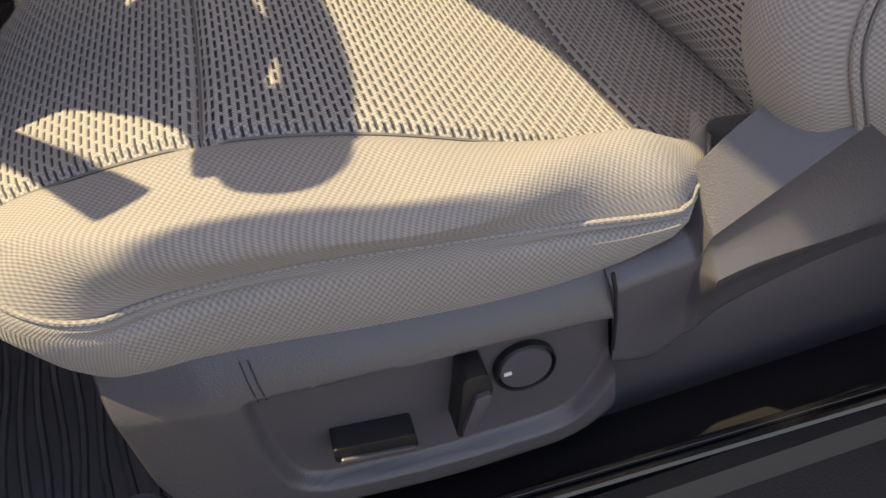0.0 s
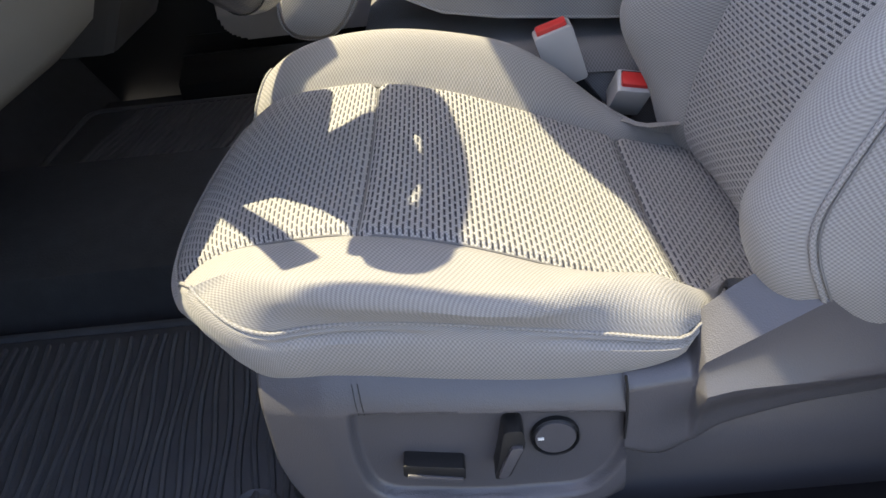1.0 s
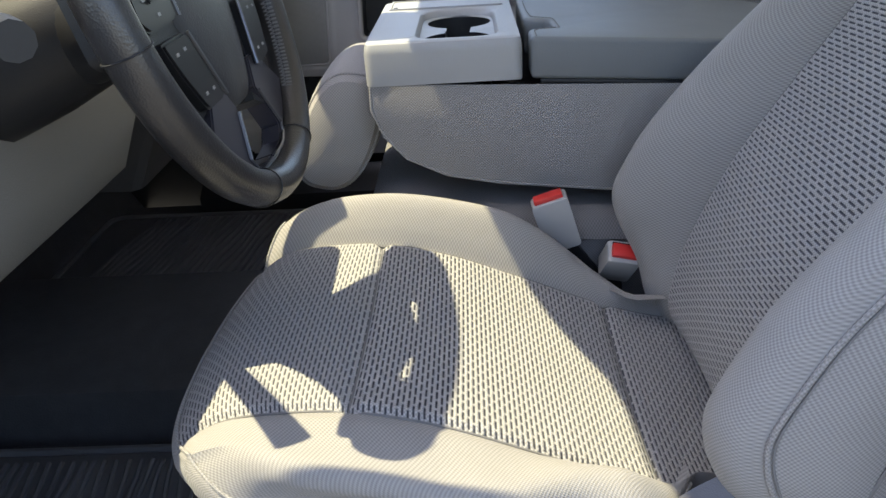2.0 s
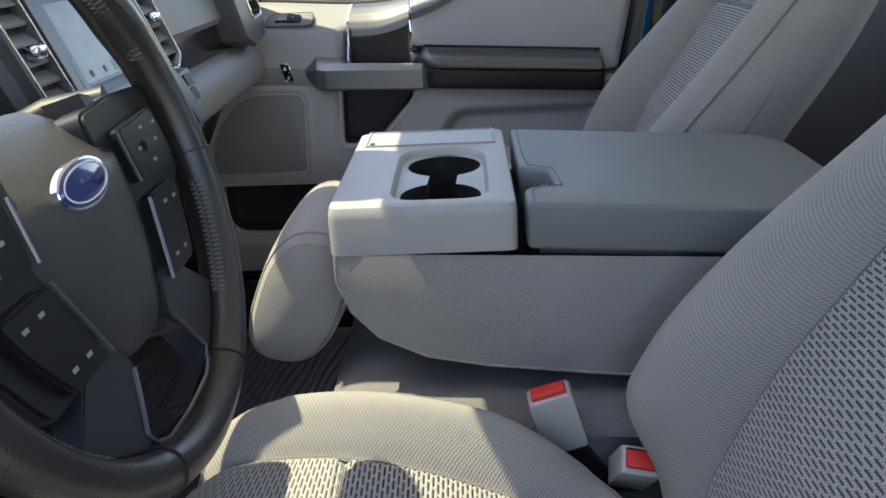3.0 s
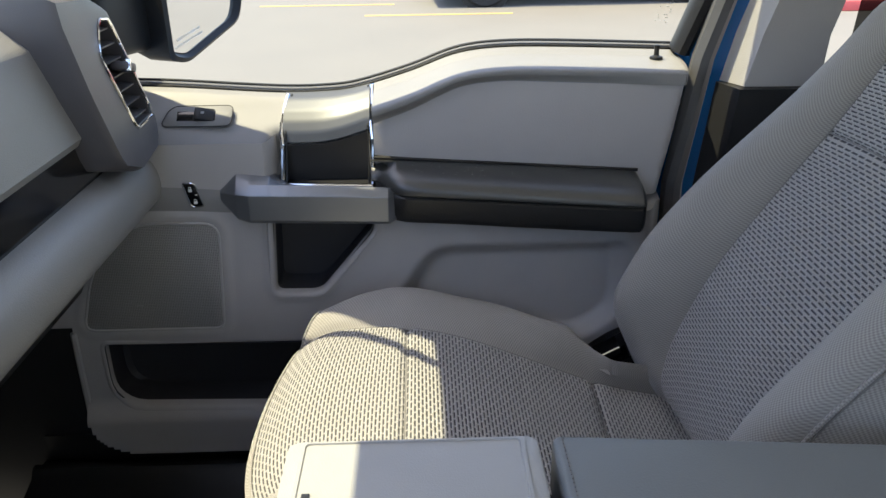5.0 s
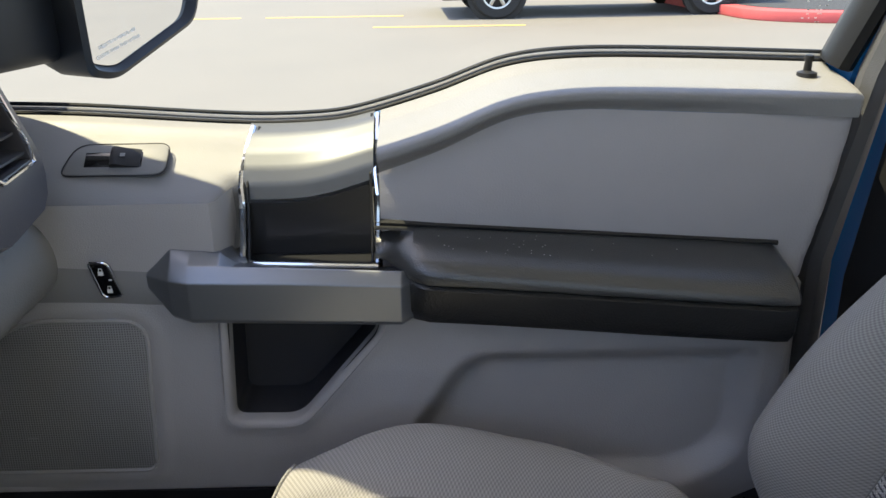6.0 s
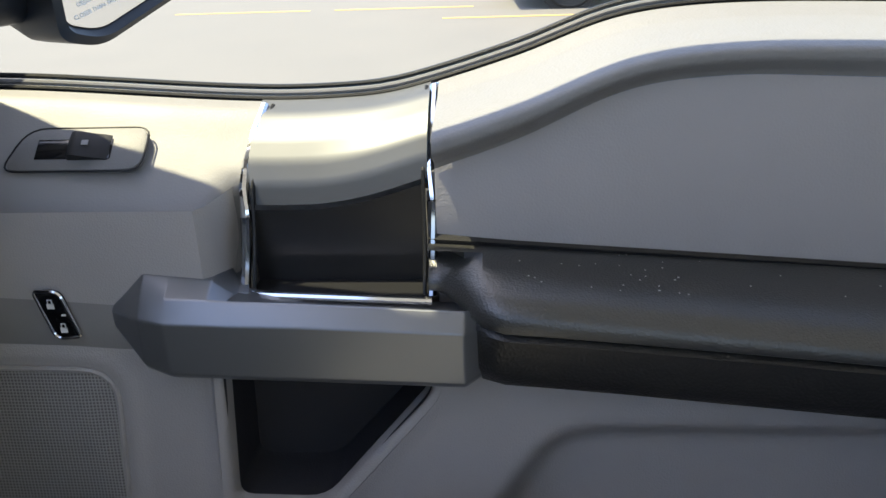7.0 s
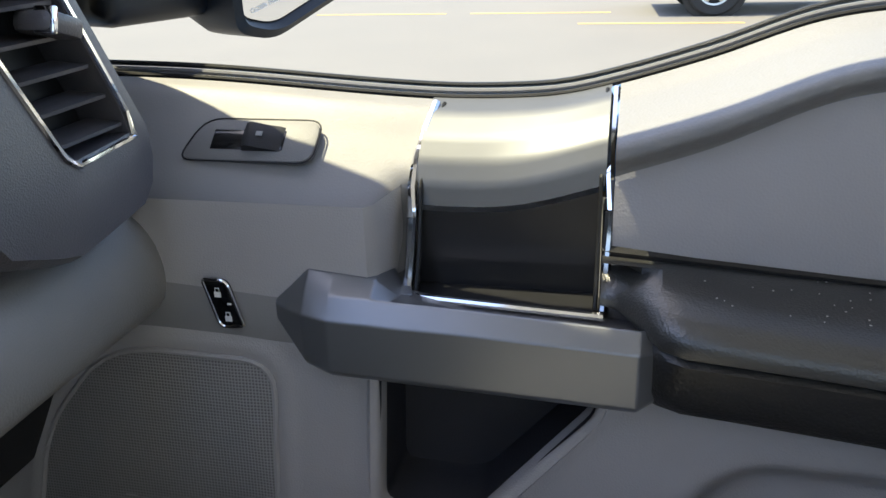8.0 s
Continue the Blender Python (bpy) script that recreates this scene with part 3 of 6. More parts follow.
    def front(z, q):
        a = abs(q)
        x = BACK_SEAM(z)
        b = (0.068 * step(0.83, 0.97, z) if q > 0 else 0.078 * step(0.85, 0.99, z)) * (1 - step(1.03, 1.42, z)) + 0.018
        if a < PQ:
            x += 0.010 * (1 - (a / PQ) ** 2) - 0.016 * math.exp(-((z - 1.0) / 0.12) ** 2) * (1 - (a / PQ) ** 2)
            x += 0.007 * math.exp(-((z - 1.213) / 0.005) ** 2)
        else:
            k = (a - PQ) / (1 - PQ)
            x -= b * math.sin(min(1, k / 0.62) * math.pi / 2)
            if k > 0.62:
                x += 0.036 * (1 - math.sqrt(max(0, 1 - ((k - 0.62) / 0.38) ** 2)))
        x += 0.006 * math.exp(-((a - PQ) * 0.24 / 0.005) ** 2)
        edge = max(0.0, 1 - (Z1 - z) / 0.05)
        x += 0.045 * edge ** 2.4
        low = max(0.0, 1 - (z - Z0) / 0.06)
        x += 0.03 * low ** 2
        return x

    def bpos(z, q):
        return (front(z, q) + bx, s * (SEAT_Y + half(z) * q), z + dz)

    def back_patch(z0, z1, q0, q1, nz, nq):
        zs, qs = spaced(z0, z1, nz, (1.213,)), spaced(q0, q1, nq, (-PQ, PQ))
        return patch(bpos, 0, 0, lambda z, q: (z * 1.12, q * 0.34), zs, qs)
    part("backrest_lower_panel", dashed(bpos, (-0.88, 0.47), Z0, 1.213, 1.12, -PQ, PQ, 0.24), CLOTH_DASH, t, "dashed grey cloth insert", sharp=180)
    part("backrest_upper_panel", dashed(bpos, (-0.88, 0.47), 1.213, Z1, 1.12, -PQ, PQ, 0.24), CLOTH_DASH, t, "dashed grey cloth insert", sharp=180)
    part("backrest_bolster", back_patch(Z0, Z1, PQ, 1, 70, 24), CLOTH, t)
    for q in (-PQ, PQ):
        seam("backrest_seam", [Vector(bpos(lerp(Z0 + 0.01, Z1 - 0.01, i / 60), q)) - Vector((0.0004, 0, 0)) for i in range(61)])
    seam("backrest_seam", [Vector(bpos(1.213, lerp(-PQ, PQ, i / 30))) - Vector((0.0004, 0, 0)) for i in range(31)])
    part("backrest_bolster", back_patch(Z0, Z1, -1, -PQ, 70, 24), CLOTH, t)
    # sides, top and back as one sheet
    ring = [(lerp(Z0, Z1, i / 40), 1.0) for i in range(41)] + [(Z1, lerp(1, -1, i / 20)) for i in range(1, 20)] + [(lerp(Z1, Z0, i / 40), -1.0) for i in range(41)]

    def side(u, v):
        k = u * (len(ring) - 1)
        i = min(int(k), len(ring) - 2)
        z, q = lerp(ring[i][0], ring[i + 1][0], k - i), lerp(ring[i][1], ring[i + 1][1], k - i)
        x, y, zz = bpos(z, q)
        xb = BACK_SEAM(z) + 0.125 + bx
        out = 0.012 * math.sin(math.pi * min(1, v * 1.6)) if abs(q) == 1 else 0
        shrink = 0.035 * step(0.6, 1.0, v)
        yc = s * SEAT_Y
        yy = yc + (y - yc) * (1 - shrink / 0.24) + (out if y > yc else -out)
        return (lerp(x, xb, v), yy, zz + (0.012 * math.sin(math.pi * v) if z >= Z1 else 0) - (0.02 * v if z >= Z1 else 0))
    part("backrest_side_cover", patch(side, 200, 14, lambda u, v: (u * 1.5, v * 0.16)), CLOTH, t)
    part("backrest_shell", patch(lambda u, v: (BACK_SEAM(lerp(Z0, Z1, u)) + 0.125 + bx + 0.01 * math.sin(math.pi * v), s * (SEAT_Y + lerp(-1, 1, v) * (half(lerp(Z0, Z1, u)) - 0.034)), lerp(Z0, Z1, u) + dz - 0.02 * step(0.95, 1, u)), 24, 16, lambda u, v: (u, v)), CHARCOAL, t)
    for q in (1, -1):
        line = []
        for i in range(50):
            z = lerp(0.822, 1.375, i / 49)
            x, y, zz = bpos(z, q)
            line.append((x + 0.001, y + s * q * 0.0015, zz))
        part("backrest_piping", tube(line, 0.0024, 7), CLOTH, t)
        part("backrest_edge_seam", tube([(x + 0.0045, y + s * q * 0.0010, z) for x, y, z in line], 0.0012, 6), THREAD, t)
        second = [(BACK_SEAM(z) + 0.035 + 0.012 * math.sin(z * 9) + bx, s * (SEAT_Y + q * (half(z) + 0.0085)), z + dz) for z in [lerp(0.86, 1.34, i / 30) for i in range(31)]]
        part("side_seam", tube(second, 0.0016, 6), THREAD, t)
    # head restraint on two posts
    hx, hz = BACK_SEAM(1.5) + (0.012 if s > 0 else 0.05) + bx, 1.490 + dz
    rest = loft([[(hx + 0.055 * math.cos(a) * w + 0.05 * (v - 0.5), s * SEAT_Y + 0.125 * w * math.copysign(abs(math.sin(a)) ** 0.6, math.sin(a)), hz + 0.17 * (v - 0.5)) for a in [2 * math.pi * k / 28 for k in range(28)]] for v, w in ((0, 0.72), (0.04, 0.86), (0.12, 0.96), (0.3, 1.0), (0.6, 1.0), (0.85, 0.95), (0.96, 0.82), (1.0, 0.65))])
    part("head_restraint", rest, CLOTH, t)
    for o in (-0.055, 0.055):
        part("restraint_post", tube([(hx - 0.03, s * SEAT_Y + o, 1.37 + dz), (hx, s * SEAT_Y + o, 1.45 + dz)], 0.006, 8), CHROME, t)
    seat_base(t, s, dx, dz, s < 0)
    return t




def seat_base(t, s, dx, dz, powered):
    """Side cover of a seat: panel with switches on the driver's side, arm sweeping up to the backrest hinge."""
    F = 0.702
    # slotted carcass and rails under the cushion
    part("seat_frame", box((-0.03 + dx, s * 0.465, 0.735 + dz / 2), (0.40, 0.36, 0.13 + dz), 0.02), BLACK, t)
    for y in (0.30, 0.63):
        part("seat_rail", box((0.0 + dx, s * y, 0.635), (0.56, 0.05, 0.10), 0.008), BLACK, t)
    # moulded side cover in one piece: band under the cushion, sunk switch panel in a raised fold, nose turned to the front
    top = curve([-0.28, -0.20, -0.1, 0.0, 0.06], [0.880, 0.868, 0.852, 0.845, 0.856])
    low = curve([-0.276, -0.267, -0.262, -0.253, -0.235, -0.20, -0.17, -0.088, -0.024, 0.02], [0.775, 0.750, 0.728, 0.706, 0.692, 0.682, 0.677, 0.668, 0.668, 0.682])
    recess = rounded([(-0.189, 0.90), (-0.199, 0.775), (-0.190, 0.724), (-0.10, 0.709), (-0.012, 0.708), (0.012, 0.735), (0.03, 0.79), (0.03, 0.90)], [0.01, 0.03, 0.03, 0.03, 0.025, 0.03, 0.01, 0.01], 5)

    def cover(x, z):
        d = -distance((x, z), recess)
        crease = lerp(0.814, 0.791, (x + 0.19) / 0.211)
        fold = -0.008 + 0.011 * step(-0.001, 0.005, d) - 0.007 * step(0.016, 0.034, d) * step(-0.215, -0.19, x)
        h = max(0.0, z - crease)
        band = 0.003 - 0.034 * (h / (top(x) - crease)) ** 1.7
        y = lerp(fold, band, step(-0.0015, 0.0045, z - crease))
        y -= 0.14 * max(0.0, -0.217 - x)
        y -= 0.026 * max(0.0, 1 - (z - low(x)) / 0.020) ** 2
        return F + y
    xs = [-0.2665 + 0.0022 * i for i in range(131)]
    skin = [[(x + dx, s * cover(x, z), z + dz) for z in [lerp(low(x), top(x), k / 84) for k in range(85)]] for x in xs]
    turn = [[(-0.2665 - o + dx, y - s * w, z) for _, y, z in skin[0]] for o, w in ((-0.010, 0.085), (0.004, 0.055), (0.005, 0.020), (0.003, 0.006))]
    part("side_cover", loft(turn + skin, cap=False, closed=False), CHARCOAL, t, sharp=70)
    for o in (0.0, 0.0045):
        part("cover_notch", tube([(-0.1935 + o + dx, s * (F - 0.007), 0.842 + dz), (-0.192 + o + dx, s * (F + 0.0010), 0.828 + dz), (-0.191 + o + dx, s * (F + 0.0022), 0.817 + dz)], 0.0004, 5), BLACK, t)
    # rear arm that sweeps up to the backrest hinge
    up = curve([0.018, 0.06, 0.072, 0.079, 0.12, 0.18, 0.30, 0.42], [0.842, 0.846, 0.850, 0.866, 0.897, 0.918, 0.94, 0.95])
    ridge = curve([0.018, 0.07, 0.10, 0.16, 0.30, 0.42], [0.806, 0.812, 0.818, 0.820, 0.828, 0.83])
    lowe = curve([0.018, 0.055, 0.10, 0.16, 0.22, 0.32, 0.42], [0.735, 0.716, 0.742, 0.762, 0.770, 0.782, 0.79])

    def arm(u, v):
        x = lerp(0.0185, 0.42, u)
        zt, zr, zl = up(x), ridge(x), lowe(x)
        flat = step(0.070, 0.0785, x)
        zf = min(0.838 + 0.56 * (x - 0.075), zt - 0.004)
        if v < 0.34:
            # rounded shoulder in front, sloping facet behind
            k = v / 0.34
            y = lerp(F - 0.045 + 0.045 * math.sin(k * math.pi / 2), F - 0.026 + 0.030 * k, flat)
            z = lerp(lerp(zt, zr + 0.006, k), lerp(zt, zf, k), flat)
        elif v < 0.62:
            k = (v - 0.34) / 0.28
            y = F + flat * (0.004 - 0.004 * math.sin(k * math.pi) + 0.010 * k)
            z = lerp(lerp(zr + 0.006, zr, k), lerp(zf, zr, k), flat)
        else:
            k = (v - 0.62) / 0.38
            y = F + 0.014 * flat * (1 - k) - 0.012 * step(0, 0.5, k) * step(0.02, 0.1, x) - 0.04 * step(0.75, 1.0, k)
            z = lerp(zr, zl, k)
        return (x + dx, s * y, z + dz)
    arm_us = sorted([i / 50 for i in range(51)] + [(x - 0.0185) / 0.4015 for x in (0.069, 0.0705, 0.072, 0.0735, 0.075, 0.0765, 0.078, 0.079)])
    part("hinge_cover", patch(arm, 0, 50, None, arm_us), CHARCOAL, t)
    part("panel_gap", tube([(0.0185 + dx, s * (F + 0.0012), 0.832 + dz), (0.0195 + dx, s * (F + 0.0028), 0.82 + dz), (0.0200 + dx, s * (F + 0.0022), 0.795 + dz), (0.0185 + dx, s * (F + 0.001), 0.765 + dz)], 0.0013, 6), BLACK, t)
    # skirt between the cover and the sill
    part("lower_skirt", loft([[(x + dx, s * (F - 0.035), 0.80), (x + dx, s * (F - 0.016), 0.765 - 0.02 * (x < 0.05)), (x + dx, s * (F - 0.018), 0.71), (x + dx, s * (F - 0.05), 0.60)] for x in (-0.15, 0.0, 0.06, 0.12, 0.42)], cap=False, closed=False), CHARCOAL, t)
    if not powered:
        # recliner bracket between cushion and backrest on the door side
        for k in range(3):
            o = 0.016 * k
            br = part("recliner_bracket", loft([[(0.155 + o, y, 0.912 - o), (0.198 + o, y, 0.936 - o), (0.201 + o, y, 0.928 - o), (0.158 + o, y, 0.904 - o)] for y in (0.655, 0.690)]), GLOSS, t)
        part("bracket_edge", tube([(0.153, 0.654, 0.914), (0.197, 0.654, 0.938)], 0.0016, 6), CHROME, br)
    if powered:
        # slide switch
        sw = part("slide_switch", prism(rounded([(-0.163, 0.764), (-0.113, 0.755), (-0.113, 0.742), (-0.164, 0.751)], 0.003), s * (F + 0.009), s * (F - 0.008), 0.0025), BLACK, t)
        # highlight along the switch's lower edge, modelled as a paler strip
        part("switch_highlight", box((-0.138, s * (F + 0.0098), 0.7475), (0.046, 0.003, 0.005), 0.001, 2, Matrix.Rotation(radians(12), 4, "Y")), CHARCOAL, sw)
        # recline lever
        lev = rounded([(-0.079, 0.796), (-0.064, 0.796), (-0.062, 0.780), (-0.077, 0.745), (-0.090, 0.743), (-0.084, 0.769)], 0.005)
        lo = part("recline_lever", prism(lev, s * (F + 0.014), s * (F - 0.008), 0.004), BLACK, t)
        part("lever_blade", prism(rounded([(-0.074, 0.781), (-0.064, 0.781), (-0.079, 0.749), (-0.087, 0.749)], 0.003), s * (F + 0.018), s * (F + 0.013), 0.0015), CHARCOAL, lo)
        # lumbar dial
        m = Matrix.Translation((-0.037, s * (F - 0.006), 0.768)) @ Matrix.Rotation(radians(90 if s < 0 else -90), 4, "X")
        d = part("lumbar_dial", lathe([(0, 0.0035), (0.0165, 0.0035), (0.0175, 0.002), (0.018, -0.002), (0.0, -0.002)], 36, m), CHARCOAL, t)
        part("dial_ring", lathe([(0.0185, -0.002), (0.0185, 0.003), (0.0192, 0.0042), (0.0202, 0.0030), (0.0202, -0.002)], 36, m), BLACK, d)
        part("dial_mark", box((-0.049, s * (F - 0.0022), 0.769), (0.005, 0.001, 0.0025)), WHITE, d)
    return t


seat("driver_seat", "grey cloth bucket seat with dashed inserts on a dark base", -1, 0.0, 0.0)
seat("passenger_seat", "grey cloth passenger bucket seat with dashed inserts, set higher", 1, 0.065, 0.055)

# ---- centre console: the middle seat folded down ----


def centre_console():
    t = thing("centre_console", "fold-down centre armrest console in grey cloth with cup holders", "console", place=(0.0, 0.0, 0.93))
    side = [(-0.192, 1.099), (-0.193, 1.066), (-0.180, 1.030), (-0.152, 0.998), (-0.10, 0.972), (-0.03, 0.958), (0.11, 0.942), (0.36, 0.925), (0.385, 0.96), (0.385, 1.072)]
    shell = prism(rounded(side, [0.004, 0.03, 0.03, 0.03, 0.03, 0.03, 0.03, 0.03, 0.03, 0.004], 4), -0.164, 0.164, 0.008, 3)
    bmesh.ops.delete(shell, geom=[f for f in shell.faces if f.normal.z > 0.9 and f.calc_center_median().z > 1.06], context="FACES")
    part("console_body", shell, CLOTH_MID, t)
    for y in (-0.163, 0.163):
        part("body_piping", tube([(p[0], y, p[1]) for p in side[:8]], 0.0022, 6), CLOTH_MID, t)
    # plastic cup holder tray
    X0, X1, Y0, Y1 = -0.197, 0.003, -0.167, 0.167
    bez = rounded([(-0.132, -0.143), (-0.026, -0.143), (-0.026, 0.072), (-0.132, 0.072)], [0.03, 0.03, 0.05, 0.05], 6)

    def ring(pts, z, grow=1.0, c=(-0.079, -0.036)):
        return [(c[0] + (p[0] - c[0]) * grow, c[1] + (p[1] - c[1]) * grow, z) for p in pts]
    outer = rounded([(X0, Y0), (X1, Y0), (X1, Y1), (X0, Y1)], 0.012, 6)
    # top sheet between bezel and rim, then the rim's drop
    loops = [ring(bez, 1.140, 0.95), ring(bez, 1.1475, 0.985), ring(bez, 1.150, 1.03)]

    def shrink(d, z):
        return [(p[0] + (-0.097 - p[0]) * d, p[1] * (1 - d), z) for p in outer]
    loops += [shrink(0.05, 1.1505), shrink(0.02, 1.149), shrink(0.006, 1.144), shrink(0.0, 1.137), [(p[0], p[1], 1.097) for p in outer], shrink(0.04, 1.097)]
    part("cup_tray", loft(loops, cap=False), CONSOLE, t, "pale grey plastic tray top")
    # floor of the bezel with two round holes joined by a slot
    c1, c2, R = Vector((-0.077, 0.022)), Vector((-0.079, -0.098)), 0.0455
    rim = ring(bez, 1.140, 0.95)
    hole, far = [], []
    hw, ym = 0.017, -0.038
    a0 = math.asin(hw / R)

    def meet(c, a, up):
        # where the direction a from c leaves the bezel, kept on its own half
        d, best = Vector((math.cos(a), math.sin(a))), 0.0
        for i in range(len(rim)):
            p, q = Vector(rim[i - 1][:2]) - c, Vector(rim[i][:2]) - c
            e = q - p
            den = d.x * e.y - d.y * e.x
            if abs(den) > 1e-9 and -1e-6 <= (p.x * d.y - p.y * d.x) / den <= 1 + 1e-6:
                best = max(best, (p.x * e.y - p.y * e.x) / den)
        v = c + d * best
        if (v.y < ym) == up:
            v = Vector((-0.079 + math.copysign(0.0504, d.x), ym + (0.004 if up else -0.004)))
        return v
    for c, base, up in ((c1, -math.pi / 2, True), (c2, math.pi / 2, False)):
        for k in range(33):
            a = base + a0 + (2 * math.pi - 2 * a0) * k / 32
            hole.append((c.x + R * math.cos(a), c.y + R * math.sin(a)))
            v = meet(c, a, up)
            far.append((v.x, v.y))
    part("cup_bezel", loft([[(x, y, 1.1405) for x, y in far], [(x, y, 1.1385) for x, y in hole]], cap=False), CONSOLE, t)
    well = loft([[(p[0], p[1], z) for p in hole] for z in (1.138, 1.130, 1.062)], cap=False)
    part("cup_well", well, BLACK, t, "black cup holder well")
    part("well_bottom", prism(hole, 1.058, 1.0625, axis="z"), BLACK, t)
    for cx, cy, a in ((-0.104, -0.072, 32), (-0.056, -0.075, -32)):
        part("cup_finger", box((cx, cy, 1.098), (0.009, 0.022, 0.026), 0.002, 2, Matrix.Rotation(radians(a), 4, "Z")), CHARCOAL if a > 0 else CONSOLE, t)
    # shallow tray at the far end
    trough = rounded([(-0.184, 0.082), (-0.010, 0.082), (-0.010, 0.158), (-0.184, 0.158)], 0.004, 3)
    mid = (-0.097, 0.120)
    part("pen_tray", loft([ring(trough, 1.1500, 1.0, mid), ring(trough, 1.1528, 0.995, mid), ring(trough, 1.1528, 0.965, mid), ring(trough, 1.1512, 0.955, mid), ring(trough, 1.1511, 0.30, mid)]), CONSOLE, t)
    part("ledge_slot", box((-0.174, 0.092, 1.1515), (0.006, 0.014, 0.002), 0.0005), BLACK, t)
    # padded lid with a finger notch
    lid = rounded([(0.013, -0.166), (0.345, -0.166), (0.388, -0.13), (0.388, 0.13), (0.360, 0.166), (0.013, 0.166), (0.013, -0.028), (0.022, -0.036), (0.047, -0.040), (0.049, -0.098), (0.024, -0.106), (0.013, -0.116)],
                  [0.008, 0.03, 0.03, 0.03, 0.03, 0.010, 0.012, 0.008, 0.010, 0.010, 0.008, 0.010], 5)
    def sloped(bm):
        # the folded backrest falls towards the rear
        for v in bm.verts:
            v.co.z -= 0.065 * max(0.0, v.co.x - 0.013)
        return bm
    lid_ob = part("padded_lid", sloped(prism(lid, 1.0965, 1.149, 0.0068, 4, axis="z", bevel_all=False)), CLOTH_LID, t, "padded grey vinyl lid")
    stitch = []
    for k, (x, y) in enumerate([(0.021, 0.160), (0.021, 0.09), (0.021, 0.02), (0.024, -0.022), (0.053, -0.034), (0.056, -0.10), (0.028, -0.113), (0.021, -0.125), (0.021, -0.160)]):
        stitch.append((x, y, 1.1495))
    pts = []
    for a, b in zip(stitch, stitch[1:]):
        L = (Vector(b) - Vector(a)).length
        m = max(2, int(L / 0.0045))
        for k in range(m):
            pts.append((Vector(a).lerp(Vector(b), k / m), Vector(a).lerp(Vector(b), (k + 0.62) / m)))
    part("lid_stitching", sloped(merge(*[tube([a, b], 0.0008, 4) for a, b in pts])), THREAD, lid_ob)
    part("lid_under", sloped(box((0.19, 0, 1.092), (0.33, 0.318, 0.008), 0.002)), BLACK, t)
    part("lid_latch", box((0.041, -0.069, 1.122), (0.012, 0.046, 0.018), 0.004), CONSOLE, t)
    # hinge block and folded back behind the lid
    part("hinge_block", box((0.40, 0, 1.03), (0.05, 0.28, 0.12), 0.02, 3), CHARCOAL, t)
    # head restraint of the folded seat hangs in front
    ctr = Vector((-0.250, 0.0, 1.018))

    def pad_ring(v, grow=1.0):
        w = max((1 - abs(v) ** 3.6) ** (1 / 3.6) if abs(v) < 1 else 0.0, 0.05)
        lp = []
        for j in range(40):
            a = 2 * math.pi * j / 40
            cx, cz = math.cos(a), math.sin(a)
            px = 0.056 * math.copysign(abs(cx) ** 0.72, cx) * grow
            pz = 0.088 * math.copysign(abs(cz) ** 0.78, cz) * grow
            lp.append((ctr.x + (px + pz * 0.42) * lerp(0.35, 1, w), 0.122 * v, ctr.z + (pz - px * 0.20) * lerp(0.45, 1, w)))
        return lp
    part("head_restraint", loft([pad_ring(lerp(-1, 1, k / 24)) for k in range(25)]), CLOTH_MID, t)
    for v in (-0.80, 0.80):
        part("restraint_piping", tube(pad_ring(v, 1.004), 0.0020, 6, closed=True), CLOTH_MID, t)
    return t


CLOTH_LID = material("lid_vinyl", (0.140, 0.151, 0.156), 0.5, grain=0.35, grain_size=0.0016, mottle=0.06)
centre_console()


def centre_cushion():
    t = thing("centre_cushion", "dark grey cloth cushion of the middle seat", "seat cushion", place=(0, 0, 0.70))

    def f(u, v):
        x, q = lerp(-0.215, 0.42, u), lerp(-1, 1, v)
        e = max(0, abs(q) - 0.8) / 0.2
        d = max(0.0, 1 - u / 0.06)
        return (x, 0.205 * q, 0.934 - 0.035 * u - 0.03 * e ** 2.5 - 0.02 * d ** 2)
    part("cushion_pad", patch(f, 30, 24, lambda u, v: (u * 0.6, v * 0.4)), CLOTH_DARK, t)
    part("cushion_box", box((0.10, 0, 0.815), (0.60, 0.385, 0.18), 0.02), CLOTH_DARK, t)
    part("cushion_piping", tube([(-0.212, y, 0.912 - 0.02 * (abs(y) / 0.2) ** 4) for y in [lerp(-0.195, 0.195, i / 20) for i in range(21)]], 0.003, 6), CLOTH, t)
    part("cushion_base", box((0.1, 0, 0.70), (0.5, 0.34, 0.09), 0.01), BLACK, t)


centre_cushion()


